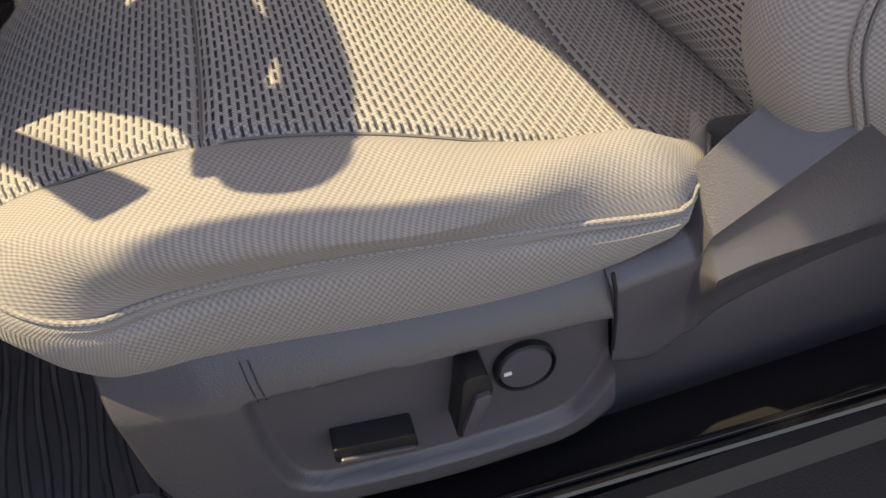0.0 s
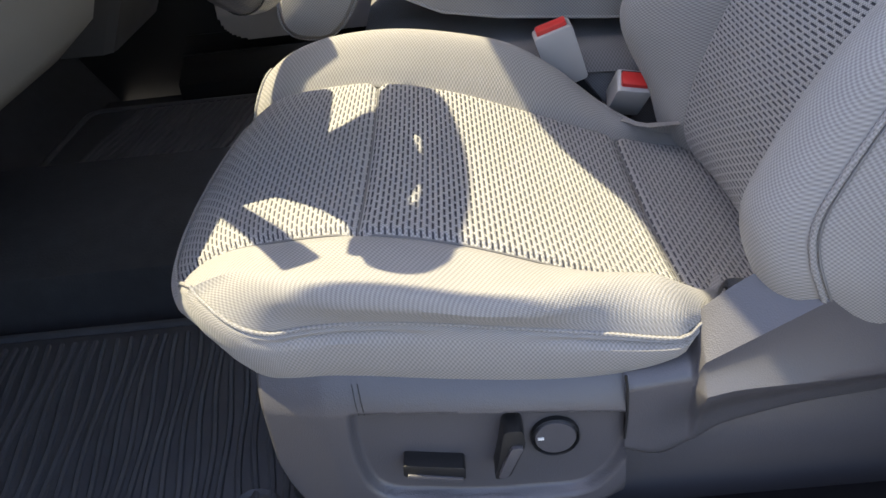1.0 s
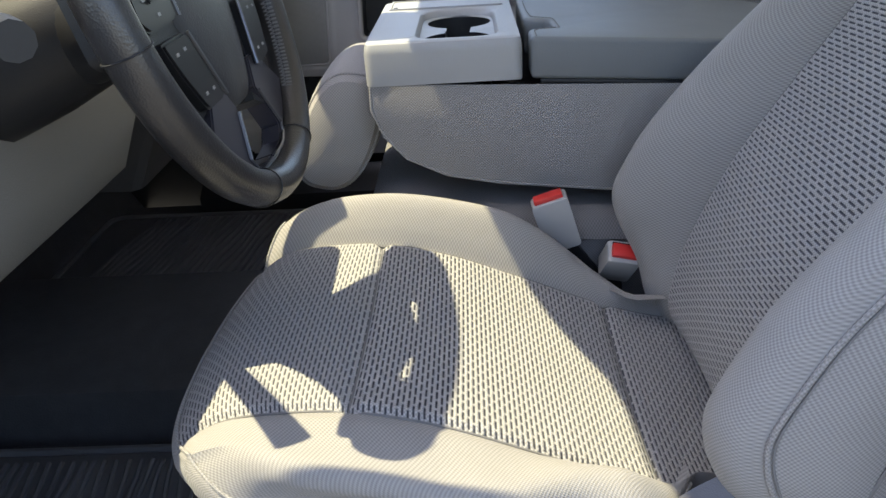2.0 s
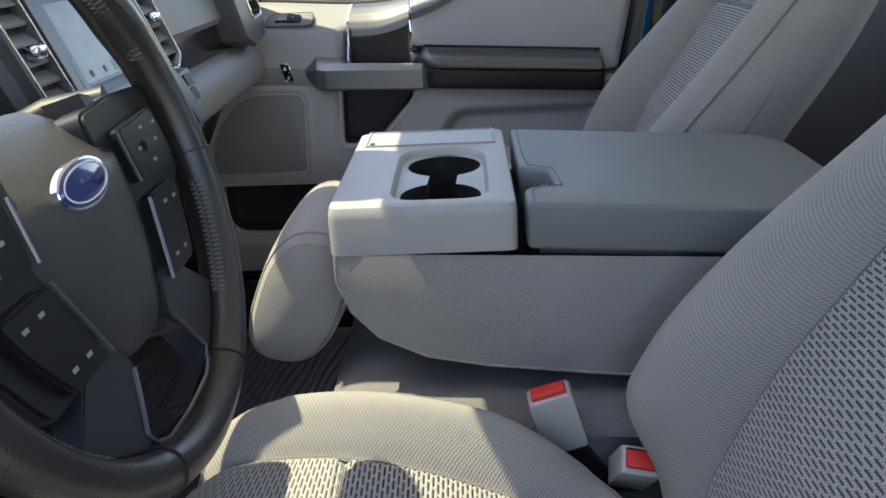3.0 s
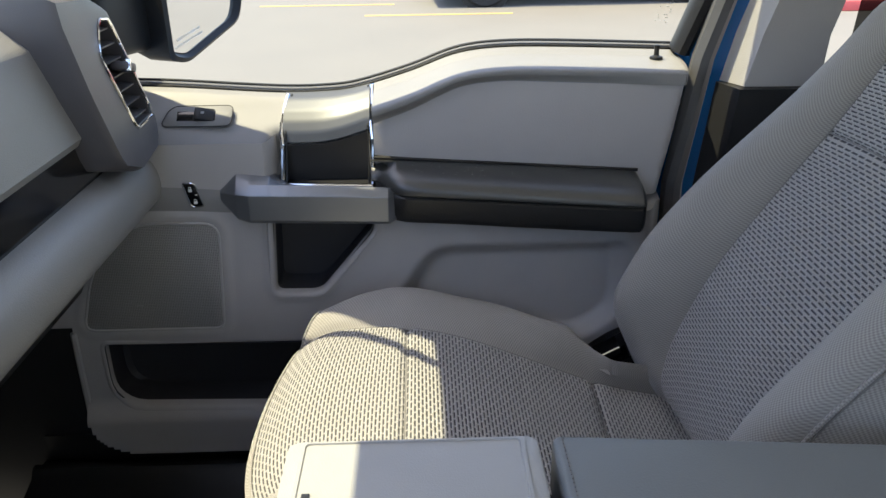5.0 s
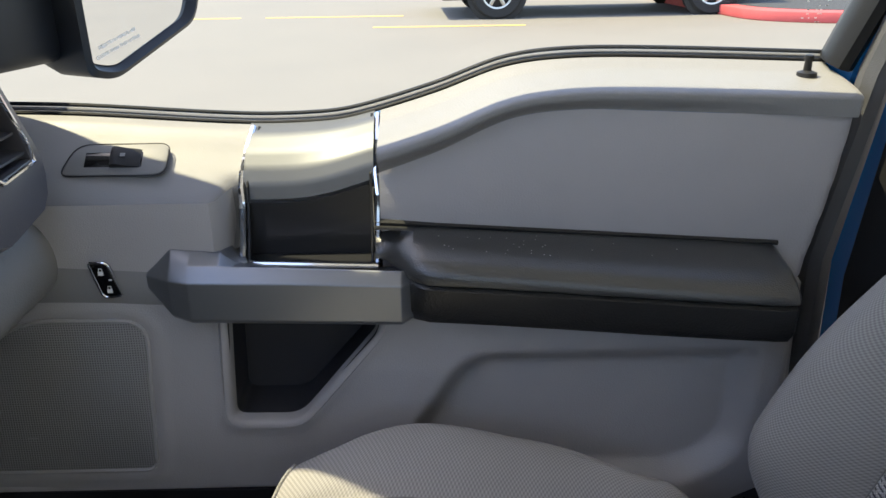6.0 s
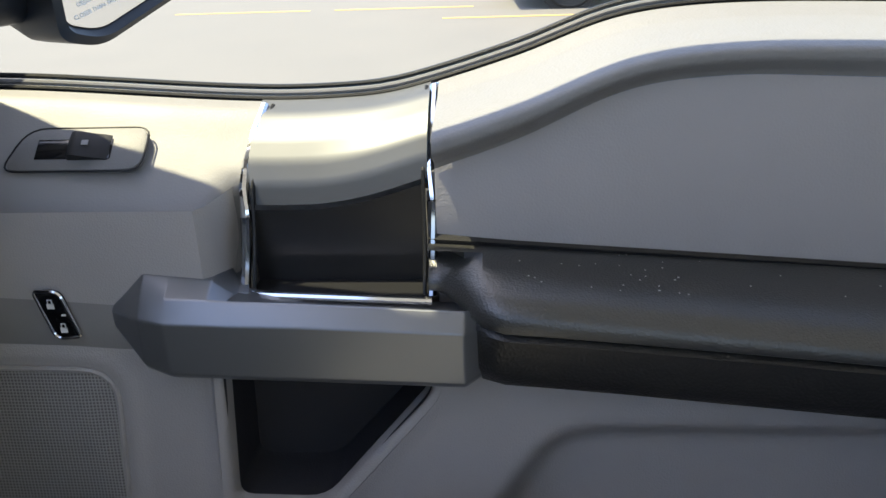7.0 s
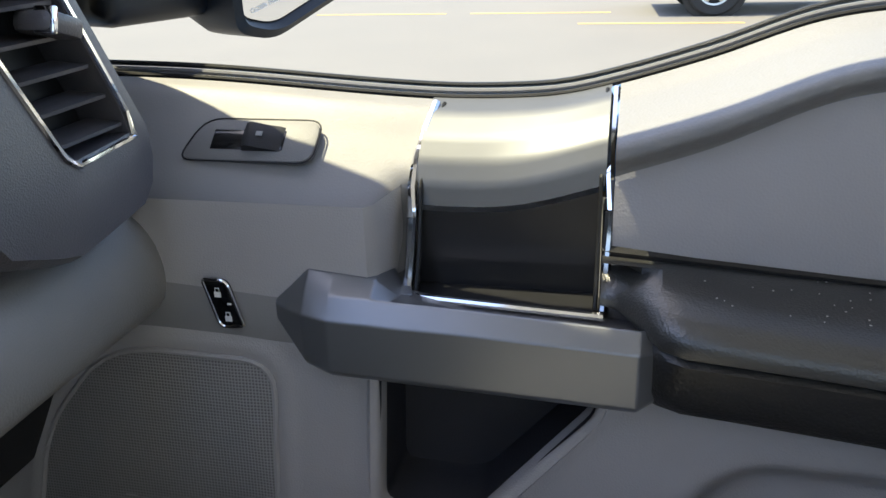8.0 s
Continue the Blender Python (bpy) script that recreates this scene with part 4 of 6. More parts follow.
def buckle(loc, ang, lean, size, label):
    """Belt buckle: grey body with a red release button, on a black stalk."""
    t = thing("seat_belt_buckle", label, "belt buckle", "seat belt buckles", place=loc)
    m = Matrix.Translation(loc) @ Matrix.Rotation(radians(ang), 4, "Y") @ Matrix.Rotation(radians(lean), 4, "X")
    w, d, h = size
    body = prism(rounded([(-w / 2, -h / 2), (w / 2, -h / 2), (w / 2 * 1.04, h / 2), (-w / 2 * 1.04, h / 2)], 0.006), -d / 2, d / 2, 0.004)
    body.transform(m)
    part("buckle_body", body, BUCKLE_GREY, t)
    red = box((0, 0, h / 2 + 0.001), (w * 0.82, d * 0.62, 0.010), 0.002)
    red.transform(m)
    part("release_button", red, RED, t, "red release button")
    slot = box((0, d * 0.32, h / 2 + 0.0005), (w * 0.8, d * 0.14, 0.004))
    slot.transform(m)
    part("tongue_slot", slot, BLACK, t)
    st = loft([[(-w * 0.3, -0.005, -h / 2 + 0.004), (w * 0.3, -0.005, -h / 2 + 0.004), (w * 0.3, 0.005, -h / 2 + 0.004), (-w * 0.3, 0.005, -h / 2 + 0.004)], [(-w * 0.3 + 0.03, -0.004, -h / 2 - 0.09), (w * 0.3 + 0.03, -0.004, -h / 2 - 0.09), (w * 0.3 + 0.03, 0.004, -h / 2 - 0.09), (-w * 0.3 + 0.03, 0.004, -h / 2 - 0.09)]])
    st.transform(m)
    part("stalk", st, BLACK, t)


buckle((0.040, -0.213, 0.918), -17, 8, (0.046, 0.026, 0.075), "grey seat belt buckle with red button beside the driver seat")
buckle((0.118, -0.236, 0.868), 12, 38, (0.040, 0.030, 0.055), "grey seat belt buckle with red button beside the console")
buckle((0.185, 0.222, 0.92), 20, -15, (0.046, 0.026, 0.06), "grey seat belt buckle beside the passenger seat")


def floor_mat(s):
    t = thing("floor_mat", "black rubber floor mat with moulded ridges in the foot well", "floor mat", "floor mats", place=(-0.6, s * 0.45, 0.586))
    part("mat_sheet", prism(rounded([(-0.98, s * 0.24), (-0.30, s * 0.24), (-0.26, s * 0.64), (-0.98, s * 0.655)], 0.04), 0.586, 0.597, 0.004, 2, axis="z"), RUBBER, t)
    part("mat_rim", tube([(p[0], p[1], 0.598) for p in rounded([(-0.97, s * 0.25), (-0.31, s * 0.25), (-0.27, s * 0.63), (-0.97, s * 0.645)], 0.04)], 0.007, 8, closed=True), RUBBER, t)
    for k in range(34):
        x = -0.90 + 0.0168 * k
        part("mat_ridge", tube([(x + 0.05 * (i / 10) + 0.003 * math.sin(i * 0.9 + k), s * lerp(0.275, 0.60 if x > -0.42 else 0.625, i / 10), 0.5982) for i in range(11)], 0.0042, 6), RUBBER, t)
    m = Matrix.Translation((-0.345, s * 0.60, 0.597))
    part("mat_clip", lathe([(0.0, 0.006), (0.014, 0.006), (0.017, 0.002), (0.022, 0.002), (0.026, 0.006), (0.03, 0.0)], 28, m), RUBBER, t)


floor_mat(-1)
floor_mat(1)

# ---- dashboard ----


def dashboard():
    t = thing("dashboard", "grey and charcoal dashboard with centre stack, screen and tall air vents", "dashboard", place=(-0.6, 0, 1.0))
    # upper pad: from the windscreen base over the top to the passenger panel
    def pad(u, v):
        y = lerp(-0.80, 0.80, u)
        hood = math.exp(-((y + 0.465) / 0.175) ** 6)
        mid = math.exp(-((y) / 0.22) ** 6)
        path = [(-1.12, 1.33), (-0.95, 1.375), (-0.75, 1.415), (-0.62, 1.428), (-0.565, 1.418), (-0.535, 1.39), (-0.520, 1.34), (-0.510, 1.30), (-0.505, 1.279), (-0.512, 1.268), (-0.56, 1.262)]
        k = v * (len(path) - 1)
        i = min(int(k), len(path) - 2)
        x, z = lerp(path[i][0], path[i + 1][0], k - i), lerp(path[i][1], path[i + 1][1], k - i)
        f = step(0.2, 0.5, v) * (1 - step(0.55, 0.8, v))
        return (x + 0.015 * hood * f, y, z + 0.035 * hood * f + 0.010 * mid * f)
    part("upper_pad", patch(pad, 90, 40), DASH, t, "grey grained dashboard top")
    # dark slot and grey lower roll on the passenger's side
    part("dark_slot", loft([[(-0.56, y, 1.275), (-0.518, y, 1.270), (-0.512, y, 1.190), (-0.56, y, 1.18)] for y in (0.20, 0.5, 0.80)]), GLOSS, t)

    def roll(u, v):
        y = lerp(0.20, 0.795, u)
        a = lerp(-0.35, 1.25, v) * math.pi / 1.25
        return (-0.517 + 0.042 * math.sin(a) - 0.10 * step(0.72, 1.0, v), y, 1.162 + 0.052 * math.cos(a))
    part("lower_roll", patch(roll, 20, 20), DASH, t, "grey rounded lower dashboard")
    part("under_panel", loft([[(-0.56, y, 1.12), (-0.62, y, 0.99), (-0.80, y, 0.95), (-1.0, y, 1.0), (-1.0, y, 1.2), (-0.6, y, 1.15)] for y in (-0.80, -0.70, 0.70, 0.80)]), BLACK, t)
    # driver's lower panel
    part("knee_panel", loft([[(-0.52, y, 1.22), (-0.475, y, 1.19), (-0.470, y, 1.10), (-0.50, y, 1.03), (-0.56, y, 0.985), (-0.62, y, 0.985), (-0.62, y, 1.2)] for y in (-0.80, -0.65, -0.30, -0.235)]), KNEE, t, "dark grey knee panel")
    # instrument hood face and dark cluster
    part("cluster", loft([[(-0.545 + 0.0, y, 1.215), (-0.54, y, 1.40), (-0.60, y, 1.42), (-0.60, y, 1.2)] for y in (-0.66, -0.30)]), GLOSS, t)

    # centre stack: slanted face x(z)
    def fx(z):
        return -0.466 - 0.39 * (z - 1.284) if z > 1.185 else -0.4274 - 0.50 * (1.185 - z)
    sec = [(1.425, 0.175), (1.405, 0.196), (1.38, 0.204), (1.27, 0.200), (1.20, 0.186), (1.185, 0.180), (1.12, 0.150), (1.05, 0.120), (0.95, 0.11)]
    loops = []
    for z, w in sec:
        x = fx(z)
        loops.append([(x - 0.014, -w, z), (x - 0.002, -w + 0.008, z), (x, -w + 0.02, z), (x, w - 0.02, z), (x - 0.002, w - 0.008, z), (x - 0.014, w, z), (x - 0.14, w - 0.01, z), (x - 0.14, -w + 0.01, z)])
    part("stack_body", loft(loops), GUNMETAL_DARK, t, "charcoal centre stack")

    def face(y, z, out=0.0):
        return Vector((fx(z) + out, y, z))

    def on_face(pts, o0, o1):
        a = [face(y, z, o0) for y, z in pts]
        b = [face(y, z, o1) for y, z in pts]
        return loft([a, b])

    def frame_on(outer, inner, o0, o1, o2):
        return loft([[face(y, z, o0) for y, z in outer], [face(y, z, o1) for y, z in outer], [face(y, z, o1) for y, z in inner], [face(y, z, o2) for y, z in inner]], cap=False)

    def rect(y0, y1, z0, z1, r=0.004):
        return rounded([(y0, z0), (y1, z0), (y1, z1), (y0, z1)], r, 4)
    # grey surround with the screen sunk into it
    part("screen_surround", frame_on(rect(-0.104, 0.104, 1.250, 1.412, 0.01), rect(-0.092, 0.092, 1.268, 1.372, 0.006), 0.0, 0.012, 0.001), DASH_BLUE, t)
    scr = part("screen_bezel", on_face(rect(-0.094, 0.094, 1.266, 1.374), 0.0, 0.002), GLOSS, t)
    part("display", on_face(rect(-0.079, 0.079, 1.275, 1.360, 0.001), 0.001, 0.0028), SCREEN_MAP, scr, "lit touch screen showing a map")
    part("screen_block", on_face(rect(0.004, 0.034, 1.278, 1.290, 0.001), 0.0025, 0.0034), TEAL, scr)
    part("screen_list", on_face(rect(0.040, 0.077, 1.295, 1.358, 0.001), 0.0025, 0.0031), SCREEN_PALE, scr)
    for k in range(5):
        w = (0.022, 0.030, 0.018, 0.026, 0.020)[k]
        part("screen_bar", on_face(rect(0.074 - w, 0.074, 1.348 - 0.0115 * k, 1.352 - 0.0115 * k, 0.001), 0.003, 0.0038), DARKPRINT, scr)
    for y in (-0.055, -0.02, 0.045, 0.066):
        part("screen_icon", on_face(rect(y - 0.003, y + 0.003, 1.280, 1.287, 0.002), 0.0028, 0.0036), DARKPRINT, scr)
    # buttons above the screen
    for y0, y1 in ((-0.085, -0.030), (-0.026, 0.020), (0.030, 0.084)):
        part("top_button", on_face(rect(y0, y1, 1.381, 1.397, 0.003), 0.010, 0.0155), DARKPRINT, t)
    # pale ledge under the screen
    ledge = loft([[face(y, 1.272, 0.004), face(y, 1.268, 0.016), face(y, 1.262, 0.020), face(y, 1.252, 0.018), face(y, 1.250, 0.0)] for y in (-0.112, -0.04, 0.04, 0.112)])
    part("stack_ledge", ledge, DASH_BLUE, t, "blue-grey ledge below the screen")
    # radio panel
    part("radio_panel", on_face(rounded([(-0.110, 1.180), (0.110, 1.180), (0.118, 1.250), (-0.118, 1.250)], 0.008), -0.002, 0.006), CHARCOAL, t)
    slot = part("disc_slot", on_face(rect(-0.048, 0.048, 1.236, 1.243, 0.002), 0.005, 0.0068), GLOSS, t)
    part("slot_print", on_face(rect(-0.036, -0.012, 1.238, 1.241, 0.0005), 0.006, 0.0072), WHITE, slot)
    for r in range(2):
        for k in range(4):
            y = -0.0375 + 0.025 * k
            b = part("radio_button", on_face(rect(y - 0.0115, y + 0.0115, 1.190 + 0.021 * r, 1.208 + 0.021 * r, 0.002), 0.004, 0.0085), BLACK, t)
            part("button_mark", on_face(rect(y - 0.0035, y + 0.0035, 1.198 + 0.021 * r, 1.2002 + 0.021 * r, 0.0005), 0.008, 0.0089), BUTTON_PRINT, b)
    # climate panel: pale trim with dark keys
    part("climate_panel", on_face(rounded([(-0.095, 1.060), (0.095, 1.060), (0.112, 1.172), (-0.112, 1.172)], 0.012), -0.002, 0.008), SILVER_TRIM, t, "satin beige climate panel")
    for r in range(3):
        for k in range(4):
            y = -0.036 + 0.024 * k
            part("climate_button", on_face(rect(y - 0.0112, y + 0.0112, 1.085 + 0.026 * r, 1.107 + 0.026 * r, 0.002), 0.006, 0.0105), CHARCOAL, t)
    for y, z in ((0.070, 1.217), (-0.083, 1.217), (0.068, 1.135), (-0.068, 1.135)):
        m = Matrix.Translation(face(y, z, 0.006)) @ Matrix.Rotation(radians(90 - (21 if z > 1.185 else -24)), 4, "Y")
        k = part("control_knob", lathe([(0, 0.026), (0.0175, 0.026), (0.0195, 0.023), (0.0208, 0.006), (0.0208, 0.0), (0, 0)], 40, m), BLACK, t)
        part("knob_ring", lathe([(0.0208, 0.001), (0.0235, 0.003), (0.0243, 0.007), (0.0235, 0.011), (0.0206, 0.013)], 40, m), CHROME, k, "chrome ring")
        part("knob_cap", lathe([(0, 0.0268), (0.0135, 0.0268), (0.0147, 0.0262), (0.0147, 0.025)], 28, m), GUNMETAL, k)
    # tall vents beside the screen, with a satin band towards the screen
    for s in (-1, 1):
        O = [(0.134, 1.410), (0.164, 1.412), (0.196, 1.380), (0.192, 1.266), (0.160, 1.252), (0.132, 1.254)]
        c = Vector((0.162, 1.33))

        def inset(k):
            return rounded([(c.x + (y - c.x) * k, c.y + (z - c.y) * (1 - (1 - k) * 0.45)) for y, z in O], 0.006, 3)
        v = part("vent_frame", loft([[face(s * y, z, o) for y, z in inset(k)] for k, o in ((1.0, -0.004), (0.99, 0.012), (0.93, 0.0145), (0.86, 0.014), (0.80, 0.002))], cap=False), GUNMETAL, t)
        part("vent_back", loft([[face(s * y, z, o) for y, z in inset(0.84)] for o in (0.0005, 0.0025)]), BLACK, v)
        for k in range(7):
            z = 1.276 + 0.0185 * k
            y1 = 0.187 if z < 1.375 else 0.187 - (z - 1.375)
            part("vent_slat", loft([[face(s * y, z - 0.004, 0.011), face(s * y, z + 0.006, 0.003), face(s * y, z + 0.0075, 0.003), face(s * y, z - 0.0015, 0.012)] for y in (0.139, y1)]), SLAT, v)
        part("vent_tab", box(face(s * 0.162, 1.322, 0.016), (0.016, 0.022, 0.014), 0.004, 2), CHROME, v)
        part("vent_chrome", tube([face(s * y, z, 0.0150) for y, z in inset(0.90)], 0.0015, 6, closed=True), CHROME, v)
        edge = loft([[face(s * y0, z, 0.0), face(s * (y0 + 0.002), z, 0.016), face(s * (y1 - 0.002), z, 0.017), face(s * y1, z, 0.0)] for z, y0, y1 in ((1.414, 0.108, 0.132), (1.34, 0.108, 0.131), (1.262, 0.112, 0.131), (1.235, 0.120, 0.150), (1.20, 0.124, 0.156), (1.186, 0.125, 0.156), (1.14, 0.116, 0.144), (1.06, 0.100, 0.118))])
        part("stack_band", edge, BAND, t, "satin violet-grey band")
    pod = part("hazard_pod", on_face(rounded([(0.152, 1.186), (0.182, 1.205), (0.194, 1.250), (0.146, 1.246)], 0.005), -0.002, 0.012), CHARCOAL, t)
    for k in range(2):
        part("pod_button", on_face(rect(0.157 + 0.002 * k, 0.180 + 0.004 * k, 1.209 + 0.019 * k, 1.225 + 0.019 * k, 0.002), 0.011, 0.0145), BLACK, pod)
    # passenger end vent
    passenger_vent(t)
    return t


def passenger_vent(t):
    """Tall six-sided vent at the dashboard's end, with horizontal slats."""
    def V(y, z, out):
        return Vector((-0.471 - 0.16 * (z - 1.264) + out, y, z))
    body_o = rounded([(0.580, 1.448), (0.690, 1.438), (0.736, 1.416), (0.790, 1.264), (0.771, 1.224), (0.683, 1.213), (0.628, 1.232), (0.600, 1.330)], 0.006, 4)
    mouth = rounded([(0.686, 1.414), (0.726, 1.410), (0.774, 1.268), (0.698, 1.264), (0.655, 1.372)], [0.006, 0.006, 0.006, 0.006, 0.012], 7)
    inner = rounded([(0.691, 1.408), (0.722, 1.405), (0.767, 1.273), (0.702, 1.270), (0.661, 1.371)], [0.005, 0.005, 0.005, 0.005, 0.01], 7)

    n = 40
    C = Vector((0.706, 1.33))

    def around(pts):
        # points of the outline by their direction from the middle, so that rings line up
        out = []
        for k in range(n):
            d = Vector((math.cos(2 * math.pi * k / n), math.sin(2 * math.pi * k / n)))
            best = None
            for i in range(len(pts)):
                p, q = Vector(pts[i - 1]) - C, Vector(pts[i]) - C
                e = q - p
                den = d.x * e.y - d.y * e.x
                if abs(den) < 1e-9:
                    continue
                r = (p.x * e.y - p.y * e.x) / den
                w = (p.x * d.y - p.y * d.x) / den
                if r > 0 and -1e-6 <= w <= 1 + 1e-6:
                    best = r if best is None else max(best, r)
            v = C + d * (best or 0.02)
            out.append((v.x, v.y))
        return out
    bo, mo, io = around(body_o), around(mouth), around(inner)
    rings = [[V(y, z, -0.10) for y, z in bo], [V(y, z, -0.006) for y, z in bo]]
    rings.append([V(lerp(y, m[0], 0.08), lerp(z, m[1], 0.08), 0.003) for (y, z), m in zip(bo, mo)])
    rings.append([V(y, z, 0.006) for y, z in mo])
    rings.append([V(y, z, 0.005) for y, z in io])
    rings.append([V(y, z, -0.03) for y, z in io])
    v = part("side_vent", loft(rings, cap=False), CHARCOAL, t, "tall six-sided air vent")
    part("vent_back", loft([[V(y, z, o) for y, z in io] for o in (-0.036, -0.028)]), BLACK, v)
    part("vent_chrome", tube([V(y, z, 0.0065) for y, z in around(rounded([(0.6885, 1.411), (0.724, 1.4075), (0.7705, 1.2705), (0.700, 1.267), (0.658, 1.3715)], 0.004, 7))], 0.0020, 6, closed=True), CHROME, v)
    for k in range(7):
        z = 1.279 + 0.0195 * k
        y1 = 0.766 - (z - 1.267) * 0.345
        y0 = 0.702 - (z - 1.264) * 0.40 if z < 1.371 else 0.661 + (z - 1.371) * 0.78
        part("vent_slat", loft([[V(y, z - 0.0010, 0.002), V(y, z + 0.0015, -0.022), V(y, z + 0.0035, -0.022), V(y, z + 0.0014, 0.003)] for y in (y0, y1)]), CHARCOAL, v)
    part("vent_tab", box(V(0.722, 1.346, 0.006), (0.026, 0.030, 0.013), 0.004, 2, Matrix.Rotation(radians(-18), 4, "X")), CHARCOAL, v)
    part("tab_edge", box(V(0.711, 1.350, 0.014), (0.014, 0.004, 0.016), 0.0015, 2, Matrix.Rotation(radians(-18), 4, "X")), CHROME, v, "chrome edge")
    return v


KNEE = material("knee_plastic", (0.19, 0.185, 0.175), 0.5, grain=0.4, grain_size=0.0016, mottle=0.06)
DASH = material("dash_vinyl", (0.225, 0.219, 0.210), 0.5, grain=0.5, grain_size=0.0016, mottle=0.05)
DASH_BLUE = material("stack_strip", (0.125, 0.132, 0.145), 0.35, metal=0.3, mottle=0.04)
SILVER_TRIM = material("climate_trim", (0.25, 0.24, 0.215), 0.4, metal=0.3, mottle=0.04)
GUNMETAL_DARK = material("stack_plastic", (0.05, 0.049, 0.051), 0.4, metal=0.2, mottle=0.05)
SCREEN_PALE = material("screen_pale", (0.50, 0.46, 0.42), 0.3)
BUTTON_PRINT = material("button_print", (0.25, 0.25, 0.25), 0.6)
SLAT = material("vent_slat", (0.17, 0.165, 0.16), 0.4, mottle=0.05)
BAND = material("stack_band", (0.075, 0.072, 0.078), 0.35, metal=0.4, mottle=0.05)
TEAL = material("screen_teal", (0.02, 0.16, 0.17), 0.3)
DARKPRINT = material("dark_print", (0.05, 0.05, 0.055), 0.5)
dashboard()


def steering_wheel():
    C, R, TILT = Vector((-0.288, -0.484, 1.2760)), 0.1825, 16.0
    t = thing("steering_wheel", "black leather steering wheel with buttons and a blue oval badge", "steering wheel", place=tuple(C))
    # local axes: a across, b up the wheel, n towards the driver
    n = Vector((math.cos(radians(TILT)), 0, math.sin(radians(TILT))))
    a = Vector((0, 1, 0))
    b = n.cross(a) * 1.0
    if b.z < 0:
        b = -b

    def W(p, q, o=0.0):
        return C + a * p + b * q + n * o

    def hubward(p, q, o=0.0):
        # spokes and hub are drawn for a rim of 187 mm
        return C + a * (p * R / 0.187) + b * (q * R / 0.187) + n * o
    loops = []
    for k in range(96):
        th = 2 * math.pi * k / 96
        c = Vector((math.cos(th), math.sin(th)))
        fat = 1.0 + 0.10 * math.exp(-((th - math.pi * 0.16) / 0.12) ** 2) + 0.10 * math.exp(-((th - math.pi * 0.84) / 0.12) ** 2)
        lp = []
        for j in range(16):
            al = 2 * math.pi * j / 16
            rr = R + 0.0155 * fat * math.cos(al)
            lp.append(W(c.x * rr, c.y * rr, 0.0175 * fat * math.sin(al)))
        loops.append(lp)
    loops.append(loops[0])
    rb = loft(loops, cap=False)
    bmesh.ops.remove_doubles(rb, verts=rb.verts, dist=1e-6)
    part("rim", rb, WHEEL_SKIN, t, "worn black leather rim")
    for th in (-68, -112, -8, 188):
        c = (math.cos(radians(th)), math.sin(radians(th)))
        part("rim_seam", tube([W(c[0] * (R + 0.0162 * math.cos(q)), c[1] * (R + 0.0162 * math.cos(q)), 0.0182 * math.sin(q)) for q in [2 * math.pi * j / 24 for j in range(24)]], 0.0007, 5, closed=True), BLACK, t)
    # cross stitching along the inner side, above and below both side spokes
    for lo, hi in ((-49, -16), (20, 48), (196, 229), (132, 160)):
        pieces = []
        count = int((hi - lo) / 1.35)
        ri = R - 0.0148
        for k in range(count):
            th = radians(lerp(lo, hi, k / count))
            th2, th3 = th + radians(0.55), th + radians(1.1)
            low_end = W(math.cos(th2) * (ri - 0.0010), math.sin(th2) * (ri - 0.0010), -0.0015)
            for q in (th, th3):
                pieces.append(tube([W(math.cos(q) * (ri + 0.0012), math.sin(q) * (ri + 0.0012), 0.0092), W(math.cos(q) * (ri - 0.0004), math.sin(q) * (ri - 0.0004), 0.0045), low_end], 0.0006, 5))
        part("rim_stitching", merge(*pieces), THREAD_LIGHT, t)
        part("stitch_groove", tube([W(math.cos(q) * (ri - 0.0002), math.sin(q) * (ri - 0.0002), 0.004) for q in [radians(lerp(lo, hi, k / 30)) for k in range(31)]], 0.0008, 5), BLACK, t)
    rim_W = hubward

    def W(p, q, o=0.0):
        # the hub sits back from the rim
        return rim_W(p, q, o - 0.020 * (1 - step(0.10, 0.175, math.hypot(p, q))))
    # airbag cover: domed shield
    shield = rounded([(-0.072, 0.056), (0.072, 0.056), (0.082, 0.008), (0.066, -0.062), (0.030, -0.112), (-0.030, -0.112), (-0.066, -0.062), (-0.082, 0.008)], [0.03, 0.03, 0.03, 0.04, 0.02, 0.02, 0.04, 0.03], 6)
    loops = []
    for sc, o in ((1.0, -0.035), (1.0, 0.006), (0.985, 0.012), (0.94, 0.016), (0.80, 0.020), (0.5, 0.0235), (0.2, 0.0248), (0.02, 0.025)):
        loops.append([W(p * sc, -0.012 + (q + 0.012) * sc, o - 0.75 * max(0.0, -0.012 + (q + 0.012) * sc - 0.006)) for p, q in shield])
    part("airbag_cover", loft(loops), AIRBAG, t, "black grained airbag cover")
    # badge
    for rx, rz, o, mt, nm in ((0.0345, 0.0155, 0.0258, CHROME, "badge_rim"), (0.0325, 0.0138, 0.0268, BADGE_BLUE, "badge")):
        part(nm, loft([[W(rx * math.cos(k / 36 * 2 * math.pi) * sc, 0.003 + rz * math.sin(k / 36 * 2 * math.pi) * sc, oo) for k in range(36)] for sc, oo in ((1.0, o - 0.004), (1.0, o), (0.93, o + 0.0006))]), mt, t)
    part("badge_band", tube([W(0.0285 * math.cos(k / 40 * 2 * math.pi), 0.003 + 0.0112 * math.sin(k / 40 * 2 * math.pi), 0.0274) for k in range(40)], 0.0007, 5, closed=True), WHITE, t)
    # side spokes with button pads

